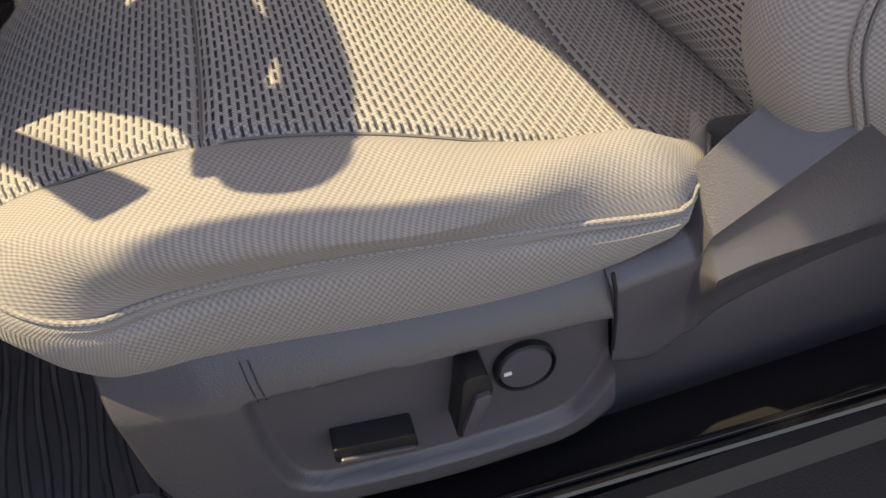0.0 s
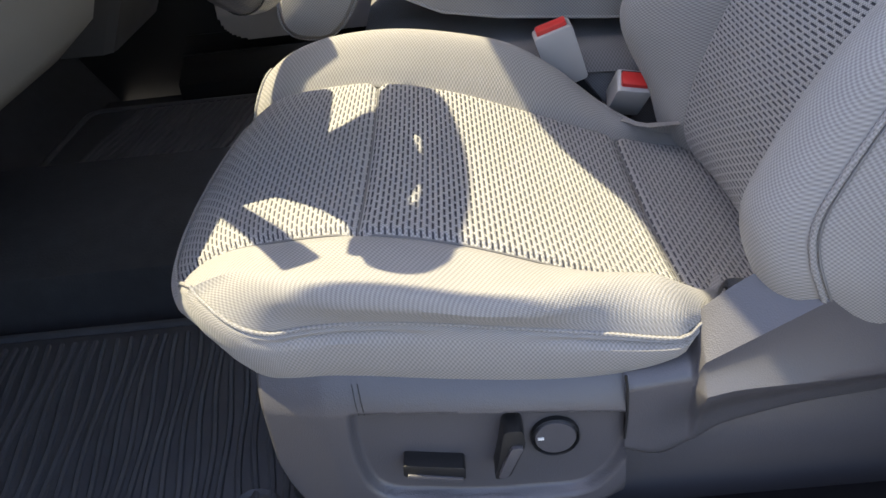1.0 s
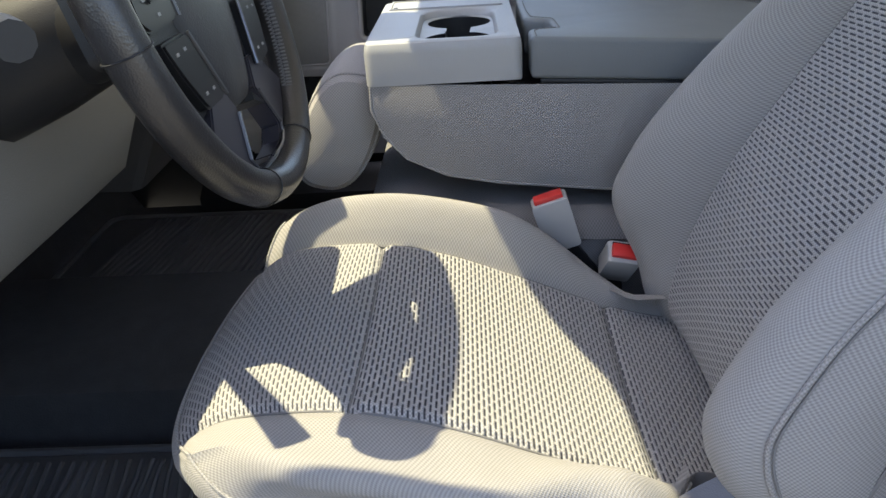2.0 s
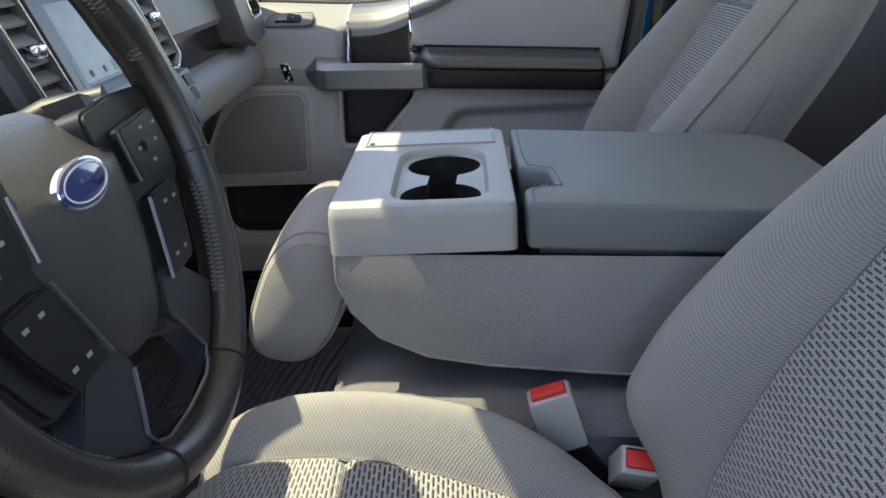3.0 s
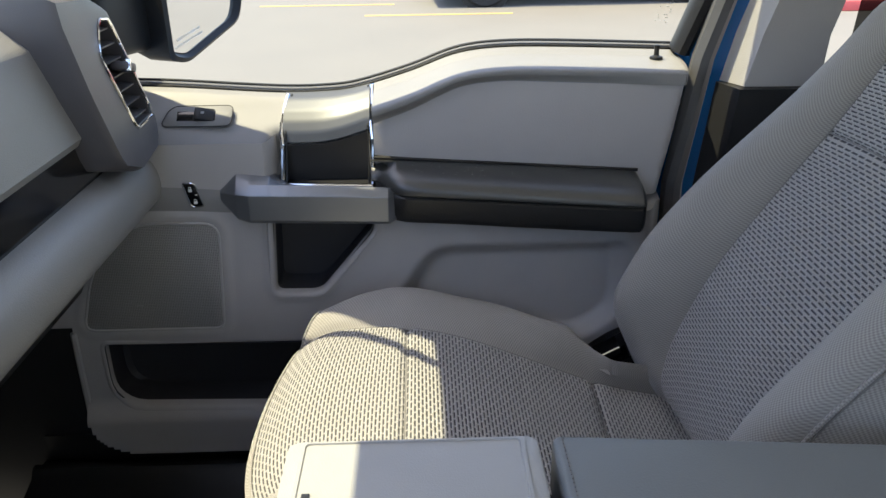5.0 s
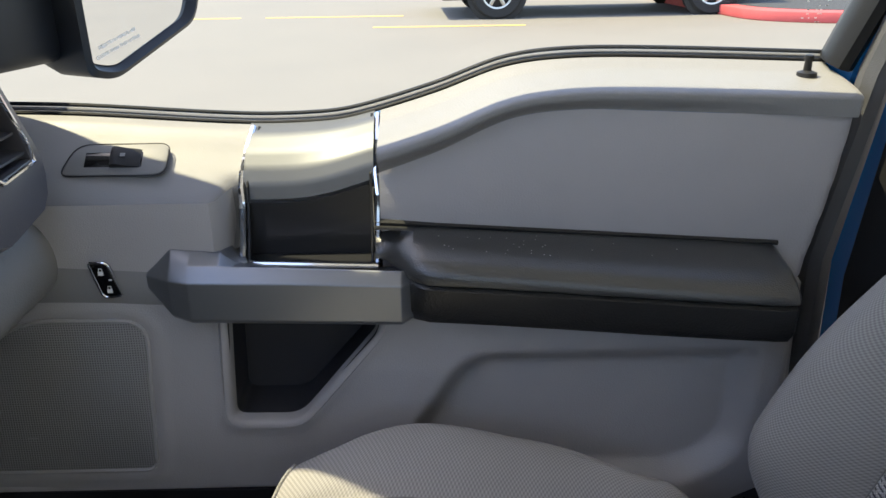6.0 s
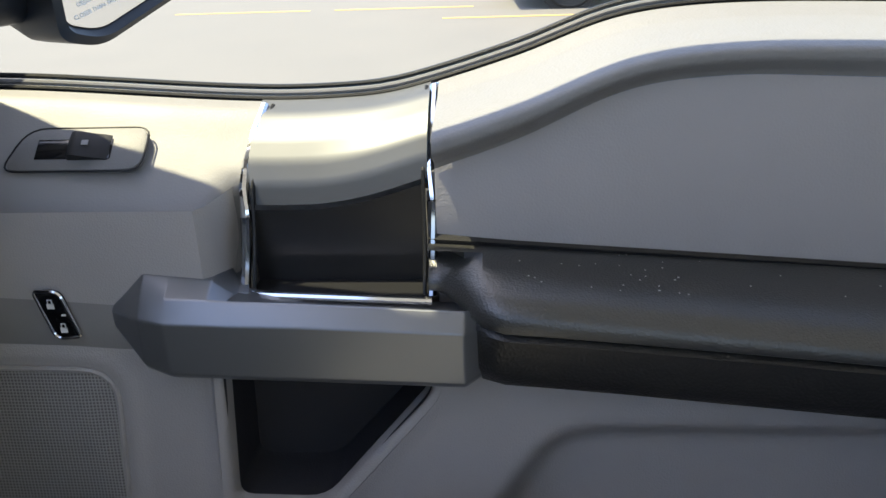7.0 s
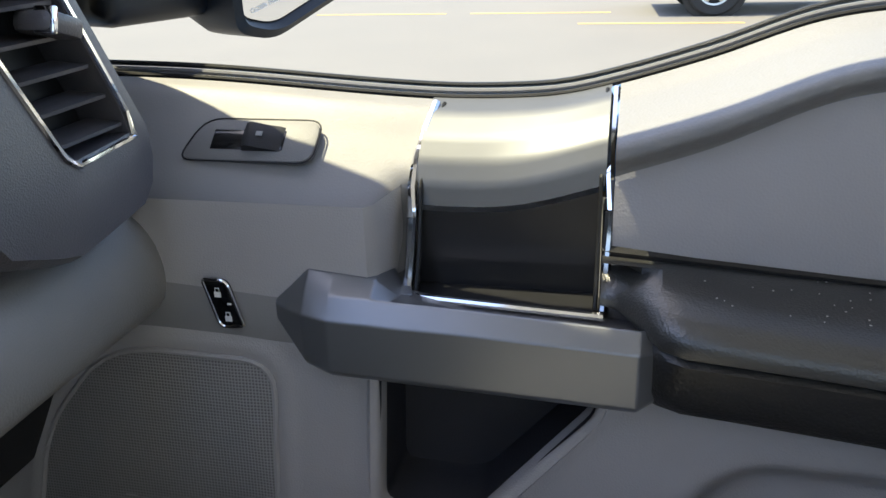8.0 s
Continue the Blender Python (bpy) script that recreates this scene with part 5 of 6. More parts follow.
    def plate(pts, o0, o1, soft=0.0025):
        bm = loft([[rim_W(p, q, o) for p, q in pts] for o in (o0, o1)])
        bmesh.ops.bevel(bm, geom=[e for e in bm.edges if e.calc_face_angle(0) > 0.9], offset=soft, segments=2, affect="EDGES", clamp_overlap=True)
        return bm
    for s in (-1, 1):
        sp = rounded([(s * p, q) for p, q in ((0.055, 0.040), (0.110, 0.044), (0.178, 0.040), (0.182, -0.030), (0.150, -0.040), (0.122, -0.098), (0.055, -0.098))], 0.010, 3)
        part("spoke", plate(sp, -0.030, -0.006), BLACK, t)
        for pd, marks in (([(0.078, 0.020), (0.146, 0.024), (0.152, -0.014), (0.140, -0.023), (0.080, -0.021)], ((0.098, 0.0), (0.130, 0.0), (0.114, 0.013), (0.114, -0.013), (0.139, 0.012))),
                          ([(0.080, -0.032), (0.134, -0.032), (0.122, -0.062), (0.104, -0.092), (0.058, -0.092)], ((0.098, -0.043), (0.116, -0.044), (0.078, -0.080), (0.096, -0.080)))):
            pad_ob = part("button_pad", plate(rounded([(s * p, q) for p, q in pd], 0.006, 3), -0.012, 0.003, 0.002), GLOSS_SOFT, t)
            for pp, qq in marks:
                part("pad_mark", loft([[rim_W(s * (pp + u), qq + v, o) for u, v in ((-0.0028, -0.0013), (0.0028, -0.0013), (0.0028, 0.0013), (-0.0028, 0.0013))] for o in (0.0025, 0.0036)]), BUTTON_PRINT, pad_ob)
            if len(marks) == 5:
                part("pad_toggle", plate([(s * p, q) for p, q in ((0.105, -0.004), (0.123, -0.004), (0.123, 0.004), (0.105, 0.004))], 0.002, 0.0055, 0.001), BLACK, pad_ob)
            part("pad_trim", tube([rim_W(s * (pd[0][0] - 0.003), pd[0][1] - 0.001, 0.003), rim_W(s * (pd[-1][0] - 0.003), pd[-1][1] + 0.001, 0.003)], 0.0017, 6), SILVER_DARK, pad_ob)
        # lower spokes: broad plates that run on round the bottom of the rim
        pl = [(0.050, -0.082), (0.074, -0.080), (0.122, -0.122)] + [((R - 0.012) * math.cos(radians(g)), (R - 0.012) * math.sin(radians(g))) for g in (-46, -56, -67, -78, -90)] + [(0.0, -0.166), (0.040, -0.164), (0.057, -0.152), (0.034, -0.108)]
        part("lower_spoke", plate([(s * p, q) for p, q in pl], -0.022, -0.002, 0.003), GUNMETAL_SPOKE, t, "satin grey lower spoke", sharp=28)
        part("spoke_trim", tube([rim_W(s * p, q, -0.001) for p, q in ((0.038, -0.112), (0.060, -0.150), (0.054, -0.160), (0.040, -0.167), (0.0, -0.169))], 0.0018, 6), SILVER_DARK, t)
        ribbon = [(s * p, q) for p, q in ((0.078, 0.052), (0.092, 0.048), (0.100, 0.006), (0.086, -0.058), (0.064, -0.098), (0.042, -0.126), (0.030, -0.118), (0.052, -0.090), (0.072, -0.052), (0.083, 0.004))]
        part("hub_strip", loft([[W(p, q, o) for p, q in ribbon] for o in (-0.02, 0.006, 0.0095)]), AIRBAG, t)
    # the back of hub and spokes tapers to the column
    part("hub_back", loft([[rim_W(w * math.copysign(abs(math.cos(g)) ** 0.7, math.cos(g)), -0.012 + h * math.sin(g), o) for g in [2 * math.pi * k / 28 for k in range(28)]] for w, h, o in ((0.166, 0.016, -0.012), (0.128, 0.024, -0.036), (0.094, 0.034, -0.062), (0.066, 0.040, -0.090), (0.042, 0.044, -0.120), (0.040, 0.046, -0.16))]), BLACK, t)
    # column shroud and stalks
    sh = thing("steering_column", "black plastic steering column shroud with stalks", "steering column", place=(-0.42, -0.478, 1.2))
    q0 = C - n * 0.06
    part("shroud", tube([q0, q0 - n * 0.10 - b * 0.01, q0 - n * 0.26 - b * 0.02], lambda k: 0.046 + 0.022 * k, 20), BLACK, sh)
    part("lever_collar", box((-0.415, -0.372, 1.245), (0.105, 0.150, 0.05), 0.016, 3), BLACK, sh)
    part("turn_stalk", tube([(-0.46, -0.51, 1.25), (-0.442, -0.535, 1.255), (-0.392, -0.606, 1.262), (-0.350, -0.668, 1.264)], lambda k: 0.009 + 0.005 * k, 10), BLACK, sh)
    part("shift_lever", tube([(-0.475, -0.36, 1.255), (-0.455, -0.300, 1.265), (-0.41, -0.268, 1.28), (-0.362, -0.256, 1.287)], lambda k: 0.010 + 0.006 * step(0.4, 0.7, k), 10), BLACK, sh)


THREAD_LIGHT = material("pale_thread", (0.12, 0.12, 0.12), 0.8)
AIRBAG = material("airbag_vinyl", (0.040, 0.040, 0.041), 0.40, grain=0.4, grain_size=0.0018, mottle=0.1, spec=0.5)
GLOSS_SOFT = material("button_black", (0.012, 0.012, 0.013), 0.35, spec=0.25)
GUNMETAL_SPOKE = material("spoke_paint", (0.050, 0.047, 0.058), 0.34, metal=0.4)
SILVER_DARK = material("dark_silver", (0.16, 0.16, 0.165), 0.3, metal=0.7)
steering_wheel()


def rear_view_mirror():
    """Above the view, under the windscreen's top edge; it throws shade on the console."""
    t = thing("rear_view_mirror", "black inside rear-view mirror with sensor housing on the windscreen", "mirror", place=(-0.4, 0.0, 1.66))
    m = Matrix.Translation((-0.372, -0.02, 1.600)) @ Matrix.Rotation(radians(-20), 4, "Y")
    b = prism(rounded([(-0.105, -0.04), (0.105, -0.04), (0.105, 0.04), (-0.105, 0.04)], 0.02), -0.018, 0.018, 0.006, 3, axis="x")
    b.transform(m)
    part("mirror_case", b, BLACK, t)
    # unseen housing, its length and width set to keep sun off the cup tray
    part("sensor_housing", box((-0.440, -0.02, 1.664), (0.222, 0.20, 0.035), 0.015, 3, Matrix.Rotation(radians(25), 4, "Y")), BLACK, t)
    part("mirror_stem", tube([(-0.37, -0.02, 1.62), (-0.335, -0.01, 1.725)], 0.016, 10), BLACK, t)


rear_view_mirror()

# ---- passenger door ----
belt = curve([-0.75, -0.50, -0.30, -0.22, -0.18, -0.10, -0.03, 0.03, 0.12, 0.34], [1.288, 1.283, 1.270, 1.271, 1.277, 1.300, 1.325, 1.333, 1.333, 1.324])
roll_low = curve([-0.165, -0.10, -0.03, 0.03, 0.10, 0.34], [1.233, 1.257, 1.289, 1.298, 1.297, 1.287])


POCKET = rounded([(-0.319, 0.982), (-0.249, 0.981), (-0.162, 1.081), (-0.162, 1.13), (-0.313, 1.13)], [0.012, 0.016, 0.012, 0.004, 0.006], 4)
SPEAKER = rounded([(-0.625, 0.925), (-0.405, 0.925), (-0.398, 1.096), (-0.537, 1.099), (-0.602, 1.020)], [0.02, 0.014, 0.026, 0.05, 0.03], 5)
MAP = rounded([(-0.600, 0.788), (-0.10, 0.780), (-0.06, 0.892), (-0.600, 0.898)], [0.05, 0.03, 0.02, 0.008], 6)
SCOOP = rounded([(-0.140, 0.955), (-0.075, 1.052), (0.235, 1.052), (0.228, 0.93), (0.170, 0.885), (-0.100, 0.885)], [0.02, 0.035, 0.02, 0.03, 0.04, 0.05], 5)


def rear_edge(z):
    return 0.318 - 0.16 * max(0.0, 1.30 - z) if z > 1.1 else 0.286 - 0.02 * (1.1 - z)


def door():
    t = thing("passenger_door", "closed passenger door with grey trim panel, black armrest and silver inlay", "car door", place=(0, 0.82, 0.65))

    def base_y(x, z):
        y = 0.786 - 0.016 * step(1.10, 0.92, z)
        y += 0.070 * step(-0.318, -0.303, x) * (1 - step(-0.172, -0.156, x)) * step(1.10, 1.13, z)
        y += 0.060 * step(-0.164, -0.158, x) * step(1.100, 1.112, z)
        d = distance((x, z), SCOOP)
        y += 0.024 * step(-0.004, 0.026, d)
        d = distance((x, z), SPEAKER)
        y -= 0.0025 * math.exp(-((d + 0.010) / 0.006) ** 2)
        d = distance((x, z), POCKET)
        y -= 0.003 * math.exp(-((d + 0.008) / 0.006) ** 2) + 0.02 * step(0.80, 0.76, z)
        # rear edge falls away to the jamb
        y += 0.05 * step(rear_edge(z) - 0.035, rear_edge(z) + 0.004, x) ** 2
        return y
    xs = sorted({round(-0.74 + 0.005 * i, 4) for i in range(213)} | {-0.3125, -0.1605})
    zs = [0.66 + 0.005 * i for i in range(113)]

    def panel(u, v):
        x = min(u, rear_edge(v) + 0.006)
        return (x, base_y(x, v), v)
    trim = patch(panel, 0, 0, None, xs, zs)
    # openings of the two pockets
    gone = []
    for f in trim.faces:
        m = f.calc_center_median()
        corner = (m.x + 0.575) ** 2 + (m.z - 0.772) ** 2 > 0.0049 and m.x < -0.575 and m.z < 0.772
        if m.z < 0.702 or corner or (m.x < -0.645 and m.z < 0.93):
            gone.append(f)
        elif 0.76 < m.z < 1.12 and max(distance((m.x, m.z), POCKET), distance((m.x, m.z), MAP)) > -0.0035:
            gone.append(f)
    bmesh.ops.delete(trim, geom=gone, context="FACES")
    part("trim_panel", trim, GREY, t, "grey moulded door trim")
    # dark cups set into the recesses, each with a fine lip
    def cup(poly, y0, y1, name, label):
        c = Vector((sum(p[0] for p in poly) / len(poly), sum(p[1] for p in poly) / len(poly)))

        def ring(k, y):
            return [(c.x + (p[0] - c.x) * k, y, c.y + (p[1] - c.y) * k) for p in poly]
        bm = loft([ring(1.006, y0), ring(1.0, y0 + 0.002), ring(0.985, y1 - 0.006), ring(0.95, y1)], cap=False)
        bm.faces.new([bm.verts.new(p) for p in ring(0.95, y1)])
        c_ob = part(name, bm, LINING, t, label)
        n = len(poly)

        def flange(o, dy):
            out = []
            for k in range(n):
                a, b = Vector(poly[k - 1]), Vector(poly[(k + 1) % n])
                e = (b - a).normalized()
                x, z = poly[k][0] + e.y * o, poly[k][1] - e.x * o
                out.append((x, base_y(x, min(z, 1.095)) + dy, z))
            return out
        part("lip", loft([flange(-0.001, 0.012), flange(-0.0002, 0.002), flange(0.0015, -0.0012), flange(0.004, -0.0018), flange(0.0075, -0.0008), flange(0.011, 0.003)], cap=False), GREY, c_ob)
    cup(POCKET, 0.781, 0.836, "pull_pocket", "black pull pocket lining")
    cup(MAP, 0.769, 0.832, "map_pocket", "dark open map pocket")
    mesh = prism(SPEAKER, 0.7845, 0.800, 0.001)
    bmesh.ops.subdivide_edges(mesh, edges=[e for e in mesh.edges if e.calc_length() > 0.05], cuts=12)
    for v in mesh.verts:
        v.co.y -= 0.016 * step(1.10, 0.92, v.co.z)
    gr = part("speaker_grille", mesh, GRILLE, t, "perforated speaker grille")
    part("grille_rim", tube([(p[0], 0.7845 - 0.016 * step(1.10, 0.92, p[1]), p[1]) for p in SPEAKER], 0.0022, 6, closed=True), GREY, gr)
    # front shelf with window switch
    shelf_v = [0, 0.10, 0.22, 0.36, 0.48, 0.58, 0.68, 0.80, 0.90, 1.0]
    shelf_y = curve(shelf_v, [0.896, 0.882, 0.862, 0.836, 0.816, 0.801, 0.791, 0.7855, 0.7845, 0.7885])
    shelf_z = curve(shelf_v, [0.0, 0.006, 0.0235, 0.046, 0.064, 0.081, 0.102, 0.130, 0.150, 0.160])
    def shelf(u, v):
        x = lerp(-0.74, -0.302 + 0.0065 * (1 - step(0.0, 0.42, v)), u)
        z1 = belt(x)
        y, down = shelf_y(v), shelf_z(v)
        z = lerp(z1 - down, 1.108, step(0.88, 1.0, v))
        e = step(-0.338, -0.300, x)
        return (x, y + 0.052 * e * e * step(0.30, 0.66, v), z)
    shelf_us = [i / 40 * 0.88 for i in range(40)] + [lerp(0.88, 1, i / 24) for i in range(25)]
    part("front_shelf", patch(shelf, 0, 60, None, shelf_us), SHELF, t, "grained grey upper shelf")
    # rear padded roll and the insert below it
    def rroll(u, v):
        x = lerp(-0.158, 0.318, u)
        z1, z0 = belt(x), roll_low(x)
        a = v
        y = 0.896 - 0.012 * step(0, 0.1, a) - 0.082 * step(0.0, 0.62, a) + (0.022 - 0.050 * (x + 0.158)) * step(0.72, 1.0, a)
        z = z1 - 0.006 * step(0, 0.15, a) - (z1 - z0 - 0.006) * (a ** 1.7)
        x2 = min(x, rear_edge(z) + 0.004)
        y += 0.05 * step(rear_edge(z) - 0.02, rear_edge(z) + 0.004, x) ** 2
        return (x2, y, z)
    part("upper_roll", patch(rroll, 90, 24), PAD, t, "grained grey padded door top")

    def insert(u, v):
        x = lerp(-0.158, 0.318, u)
        z1 = roll_low(x)
        z = lerp(z1, 1.12, v)
        x2 = min(x, rear_edge(z) + 0.002)
        y = 0.8245 - 0.055 * (min(x, 0.17) + 0.158) - 0.004 * math.sin(math.pi * min(1, v * 1.2))  + 0.045 * step(rear_edge(z) - 0.025, rear_edge(z) + 0.004, x) ** 2
        return (x2, y, z)
    part("upper_insert", patch(insert, 80, 30), PAD_DARK, t, "padded grey insert panel")
    # silver inlay between chrome strips, black gloss below it
    def inlay(u, v):
        x = lerp(-0.296, -0.164, u)
        z1 = belt(x) + 0.001
        bend = 0.008 * step(0.35, 1.0, u)
        pts = [(0.900, z1), (0.878, z1 - 0.007 + bend * 0.3), (0.858, z1 - 0.020 + bend * 0.6), (0.844, z1 - 0.034 + bend), (0.835, z1 - 0.048 + bend), (0.832, z1 - 0.063 + bend)]
        k = v * (len(pts) - 1)
        i = min(int(k), len(pts) - 2)
        return (x, lerp(pts[i][0], pts[i + 1][0], k - i), lerp(pts[i][1], pts[i + 1][1], k - i))
    part("silver_inlay", patch(inlay, 20, 20), SILVER, t, "satin silver inlay")

    def black(u, v):
        x = lerp(-0.296, -0.164, u)
        z1 = belt(x) - 0.066 + 0.008 * step(0.35, 1.0, u)
        return (x, 0.832 + 0.003 * v if v < 0.9 else lerp(0.835, 0.800, (v - 0.9) / 0.1), lerp(z1, 1.146, min(1, v / 0.9)))
    part("black_inlay", patch(black, 12, 20), BLACK_INLAY, t, "satin black inlay")
    for x, nm in ((-0.298, 0), (-0.161, 1)):
        z1 = belt(x)
        line = [(x + 0.006 - 0.006 * nm, 0.890, z1 - 0.002), (x + 0.003 - 0.003 * nm, 0.868, z1 - 0.016), (x, 0.848, z1 - 0.034), (x, 0.832, z1 - 0.050), (x, 0.8265, z1 - 0.070)]
        low = [(x, 0.8265, z1 - 0.070), (x, 0.820, 1.175), (x, 0.805, 1.147)]
        part("chrome_strip", tube(line, 0.0036, 8), CHROME, t, "chrome strip")
        part("strip_tail", tube([(p[0], p[1] - 0.001, p[2]) for p in low], 0.0036, 8), CHROME_SHADED, t)
        part("strip_gap", tube([(p[0] + (0.006 if nm == 0 else -0.006), p[1] + 0.001, p[2]) for p in line + low[1:]], 0.0016, 6), BLACK, t)
    part("chrome_foot", tube([(-0.292, 0.800, 1.1505), (-0.161, 0.7945, 1.1475)], 0.0028, 8), CHROME, t)
    # pull handle: faceted bar with a hexagonal end and a mount behind it
    secs = []
    for x, yf, zb, zf, zt, yk, zk in ((-0.3895, 0.783, 1.130, 1.146, 1.156, 0.800, 1.158), (-0.363, 0.7645, 1.108, 1.1485, 1.1625, 0.786, 1.1740), (-0.343, 0.7590, 1.1035, 1.1475, 1.1615, 0.785, 1.1720), (-0.314, 0.7585, 1.1030, 1.1470, 1.1610, 0.785, 1.1690),
                                      (-0.299, 0.7582, 1.1025, 1.1465, 1.1605, 0.787, 1.1570), (-0.25, 0.7575, 1.1015, 1.1460, 1.1590, 0.788, 1.1480), (-0.137, 0.7555, 1.0985, 1.1420, 1.1540, 0.786, 1.1440), (-0.1205, 0.770, 1.1030, 1.1390, 1.1480, 0.800, 1.1450)):
        back = 0.826 if x < -0.31 else 0.808
        secs.append([(x, yf + 0.004, zb), (x, yf, zb + 0.005), (x, yf, zf), (x, yf + 0.011, zt), (x, yk, zk), (x, back, zk - 0.004), (x, back, zb)])
    hb = loft(secs)
    bmesh.ops.bevel(hb, geom=[e for e in hb.edges if e.calc_face_angle(0) > 0.25], offset=0.0016, segments=2, profile=0.6, affect="EDGES", clamp_overlap=True)
    grip = part("pull_handle", hb, GUNMETAL_HANDLE, t, "dark satin grey pull handle", sharp=50)
    grip.modifiers.new("weighted_normals", "WEIGHTED_NORMAL").keep_sharp = True
    mount = prism(rounded([(-0.384, 0.792), (-0.290, 0.792), (-0.304, 0.832), (-0.376, 0.832)], 0.003, 3), 1.118, 1.1560, 0.003, axis="z")
    part("handle_mount", mount, GUNMETAL_HANDLE, grip)
    # armrest: padded top over a lower box
    def arm_sec(x, top):
        k = min(1.0, (x + 0.160) / 0.045)
        yi = lerp(0.800, 0.752, step(0, 1, k)) - 0.040 * step(-0.20, 0.32, x)
        fall = (x + 0.16) / 0.40
        zt = 1.182 - 0.022 * fall
        zs = lerp(1.150, 1.1445, step(0, 1, k)) - 0.0155 * fall
        if x > 0.23:
            yi += 0.016 * ((x - 0.23) / 0.012) ** 2
            zt -= 0.006 * ((x - 0.23) / 0.012) ** 2
        if top:
            pts = [(0.835, zt - 0.002), (0.80, zt + 0.002), (yi + 0.030, zt - 0.005), (yi + 0.014, zt - 0.011), (yi + 0.003, zt - 0.019), (yi, zt - 0.026), (yi + 0.0005, zs + 0.0035), (yi + 0.005, zs + 0.0008), (0.83, zs)]
        else:
            zb = 1.102 - 0.014 * fall
            pts = [(0.835, zs + 0.001), (yi + 0.006, zs + 0.001), (yi + 0.0015, zs - 0.003), (yi + 0.003, zb + 0.012), (yi + 0.012, zb), (0.80, zb - 0.004), (0.83, zb), (0.835, zb + 0.01)]
        return [(x, y, z) for y, z in pts]
    xs2 = [-0.1635, -0.1595, -0.152, -0.147, -0.138, -0.125, -0.11, -0.08, -0.03, 0.05, 0.13, 0.20, 0.222, 0.234, 0.240, 0.242]
    a1 = loft([arm_sec(x, True) for x in xs2])
    part("armrest_pad", a1, LEATHER_LIT, t, "black grained leatherette armrest pad")
    a2 = loft([arm_sec(x, False) for x in xs2[4:]])
    part("armrest_box", a2, LEATHER, t)
    part("armrest_gap", tube([(x, 0.8215 - 0.055 * (x + 0.158), 1.1845 - 0.022 * (x + 0.16) / 0.40) for x in [lerp(-0.164, 0.242, i / 20) for i in range(21)]], lambda q: 0.0046 - 0.0018 * min(1, q * 7), 6), BLACK, t)
    # specks of dust on the armrest
    rnd = random.Random(4)
    dust = []
    for k in range(34):
        x = rnd.gauss(-0.02, 0.05) if k < 20 else rnd.uniform(-0.1, 0.2)
        y = rnd.uniform(0.745, 0.815)
        dust.append(box((x, y, 1.1842 - 0.022 * (x + 0.16) / 0.40), (rnd.uniform(0.0005, 0.0012), rnd.uniform(0.0005, 0.0011), 0.0005)))
    part("dust", merge(*dust), BUCKLE_GREY, t)
    # window switch on the shelf
    ang = Matrix.Rotation(radians(-49), 4, "X")
    sw = part("window_switch", prism(rounded([(-0.055, -0.018), (0.050, -0.018), (0.052, 0.018), (-0.042, 0.018)], [0.012, 0.012, 0.012, 0.016]), -0.0010, 0.004, 0.0006), PLATE, t, "grey window switch plate")

    def seat_at(ob, loc, m):
        ob.data.transform(Matrix.Translation(loc) @ m)
    seat_at(sw, (-0.424, 0.8477, 1.2467), ang)
    w1 = part("switch_well", box((-0.003, -0.0004, 0.0), (0.058, 0.0024, 0.0175), 0.0008), GLOSS, sw)
    w2 = part("switch_rocker", loft([[(x, -h - 0.0015 * (1 - abs(q)), 0.0105 * q + 0.001) for q in (-1, -0.9, -0.4, 0.4, 0.9, 1)] + [(x, 0.0, 0.0115), (x, 0.0, -0.0095)] for x, h in ((-0.006, 0.0025), (-0.0045, 0.0065), (-0.001, 0.0082), (0.003, 0.0075), (0.012, 0.0045), (0.020, 0.0030), (0.0245, 0.0010))]), BLACK, sw)
    for o in (w1, w2):
        seat_at(o, (-0.424, 0.8477, 1.2467), ang)
    w3 = part("rocker_mark", box((0.008, -0.0077, 0.0015), (0.005, 0.0006, 0.004)), BUTTON_PRINT, sw)
    seat_at(w3, (-0.424, 0.8477, 1.2467), ang)
    border = part("plate_groove", tube([(p[0], -0.0008, p[1]) for p in rounded([(-0.056, -0.019), (0.051, -0.019), (0.053, 0.019), (-0.043, 0.019)], [0.012, 0.012, 0.012, 0.016])], 0.0007, 5, closed=True), BLACK, sw)
    seat_at(border, (-0.424, 0.8477, 1.2467), ang)
    # lock switch
    lk = part("lock_switch", prism(rounded([(-0.4425, 1.1615), (-0.4255, 1.1615), (-0.4160, 1.1268), (-0.4330, 1.1252)], [0.003, 0.006, 0.003, 0.006]), 0.781, 0.792, 0.0012), GLOSS, t, "black lock switch")
    part("lock_trim", tube([(p[0], 0.7815, p[1]) for p in rounded([(-0.4435, 1.1622), (-0.4250, 1.1622), (-0.4150, 1.1262), (-0.4336, 1.1245)], [0.003, 0.006, 0.003, 0.006])], 0.0013, 6, closed=True), CHROME, lk)
    for x, z in ((-0.4322, 1.1530), (-0.4262, 1.1340)):
        part("padlock_mark", merge(box((x, 0.7805, z - 0.002), (0.005, 0.0006, 0.004)), tube([(x - 0.0016, 0.7805, z), (x - 0.0014, 0.7805, z + 0.003), (x + 0.0014, 0.7805, z + 0.003), (x + 0.0016, 0.7805, z)], 0.0005, 4)), WHITE, lk)
    part("centre_mark", box((-0.4240, 0.7805, 1.1440), (0.003, 0.0006, 0.0012)), WHITE, lk)
    # lock pin
    m = Matrix.Translation((0.272, 0.858, 1.318))
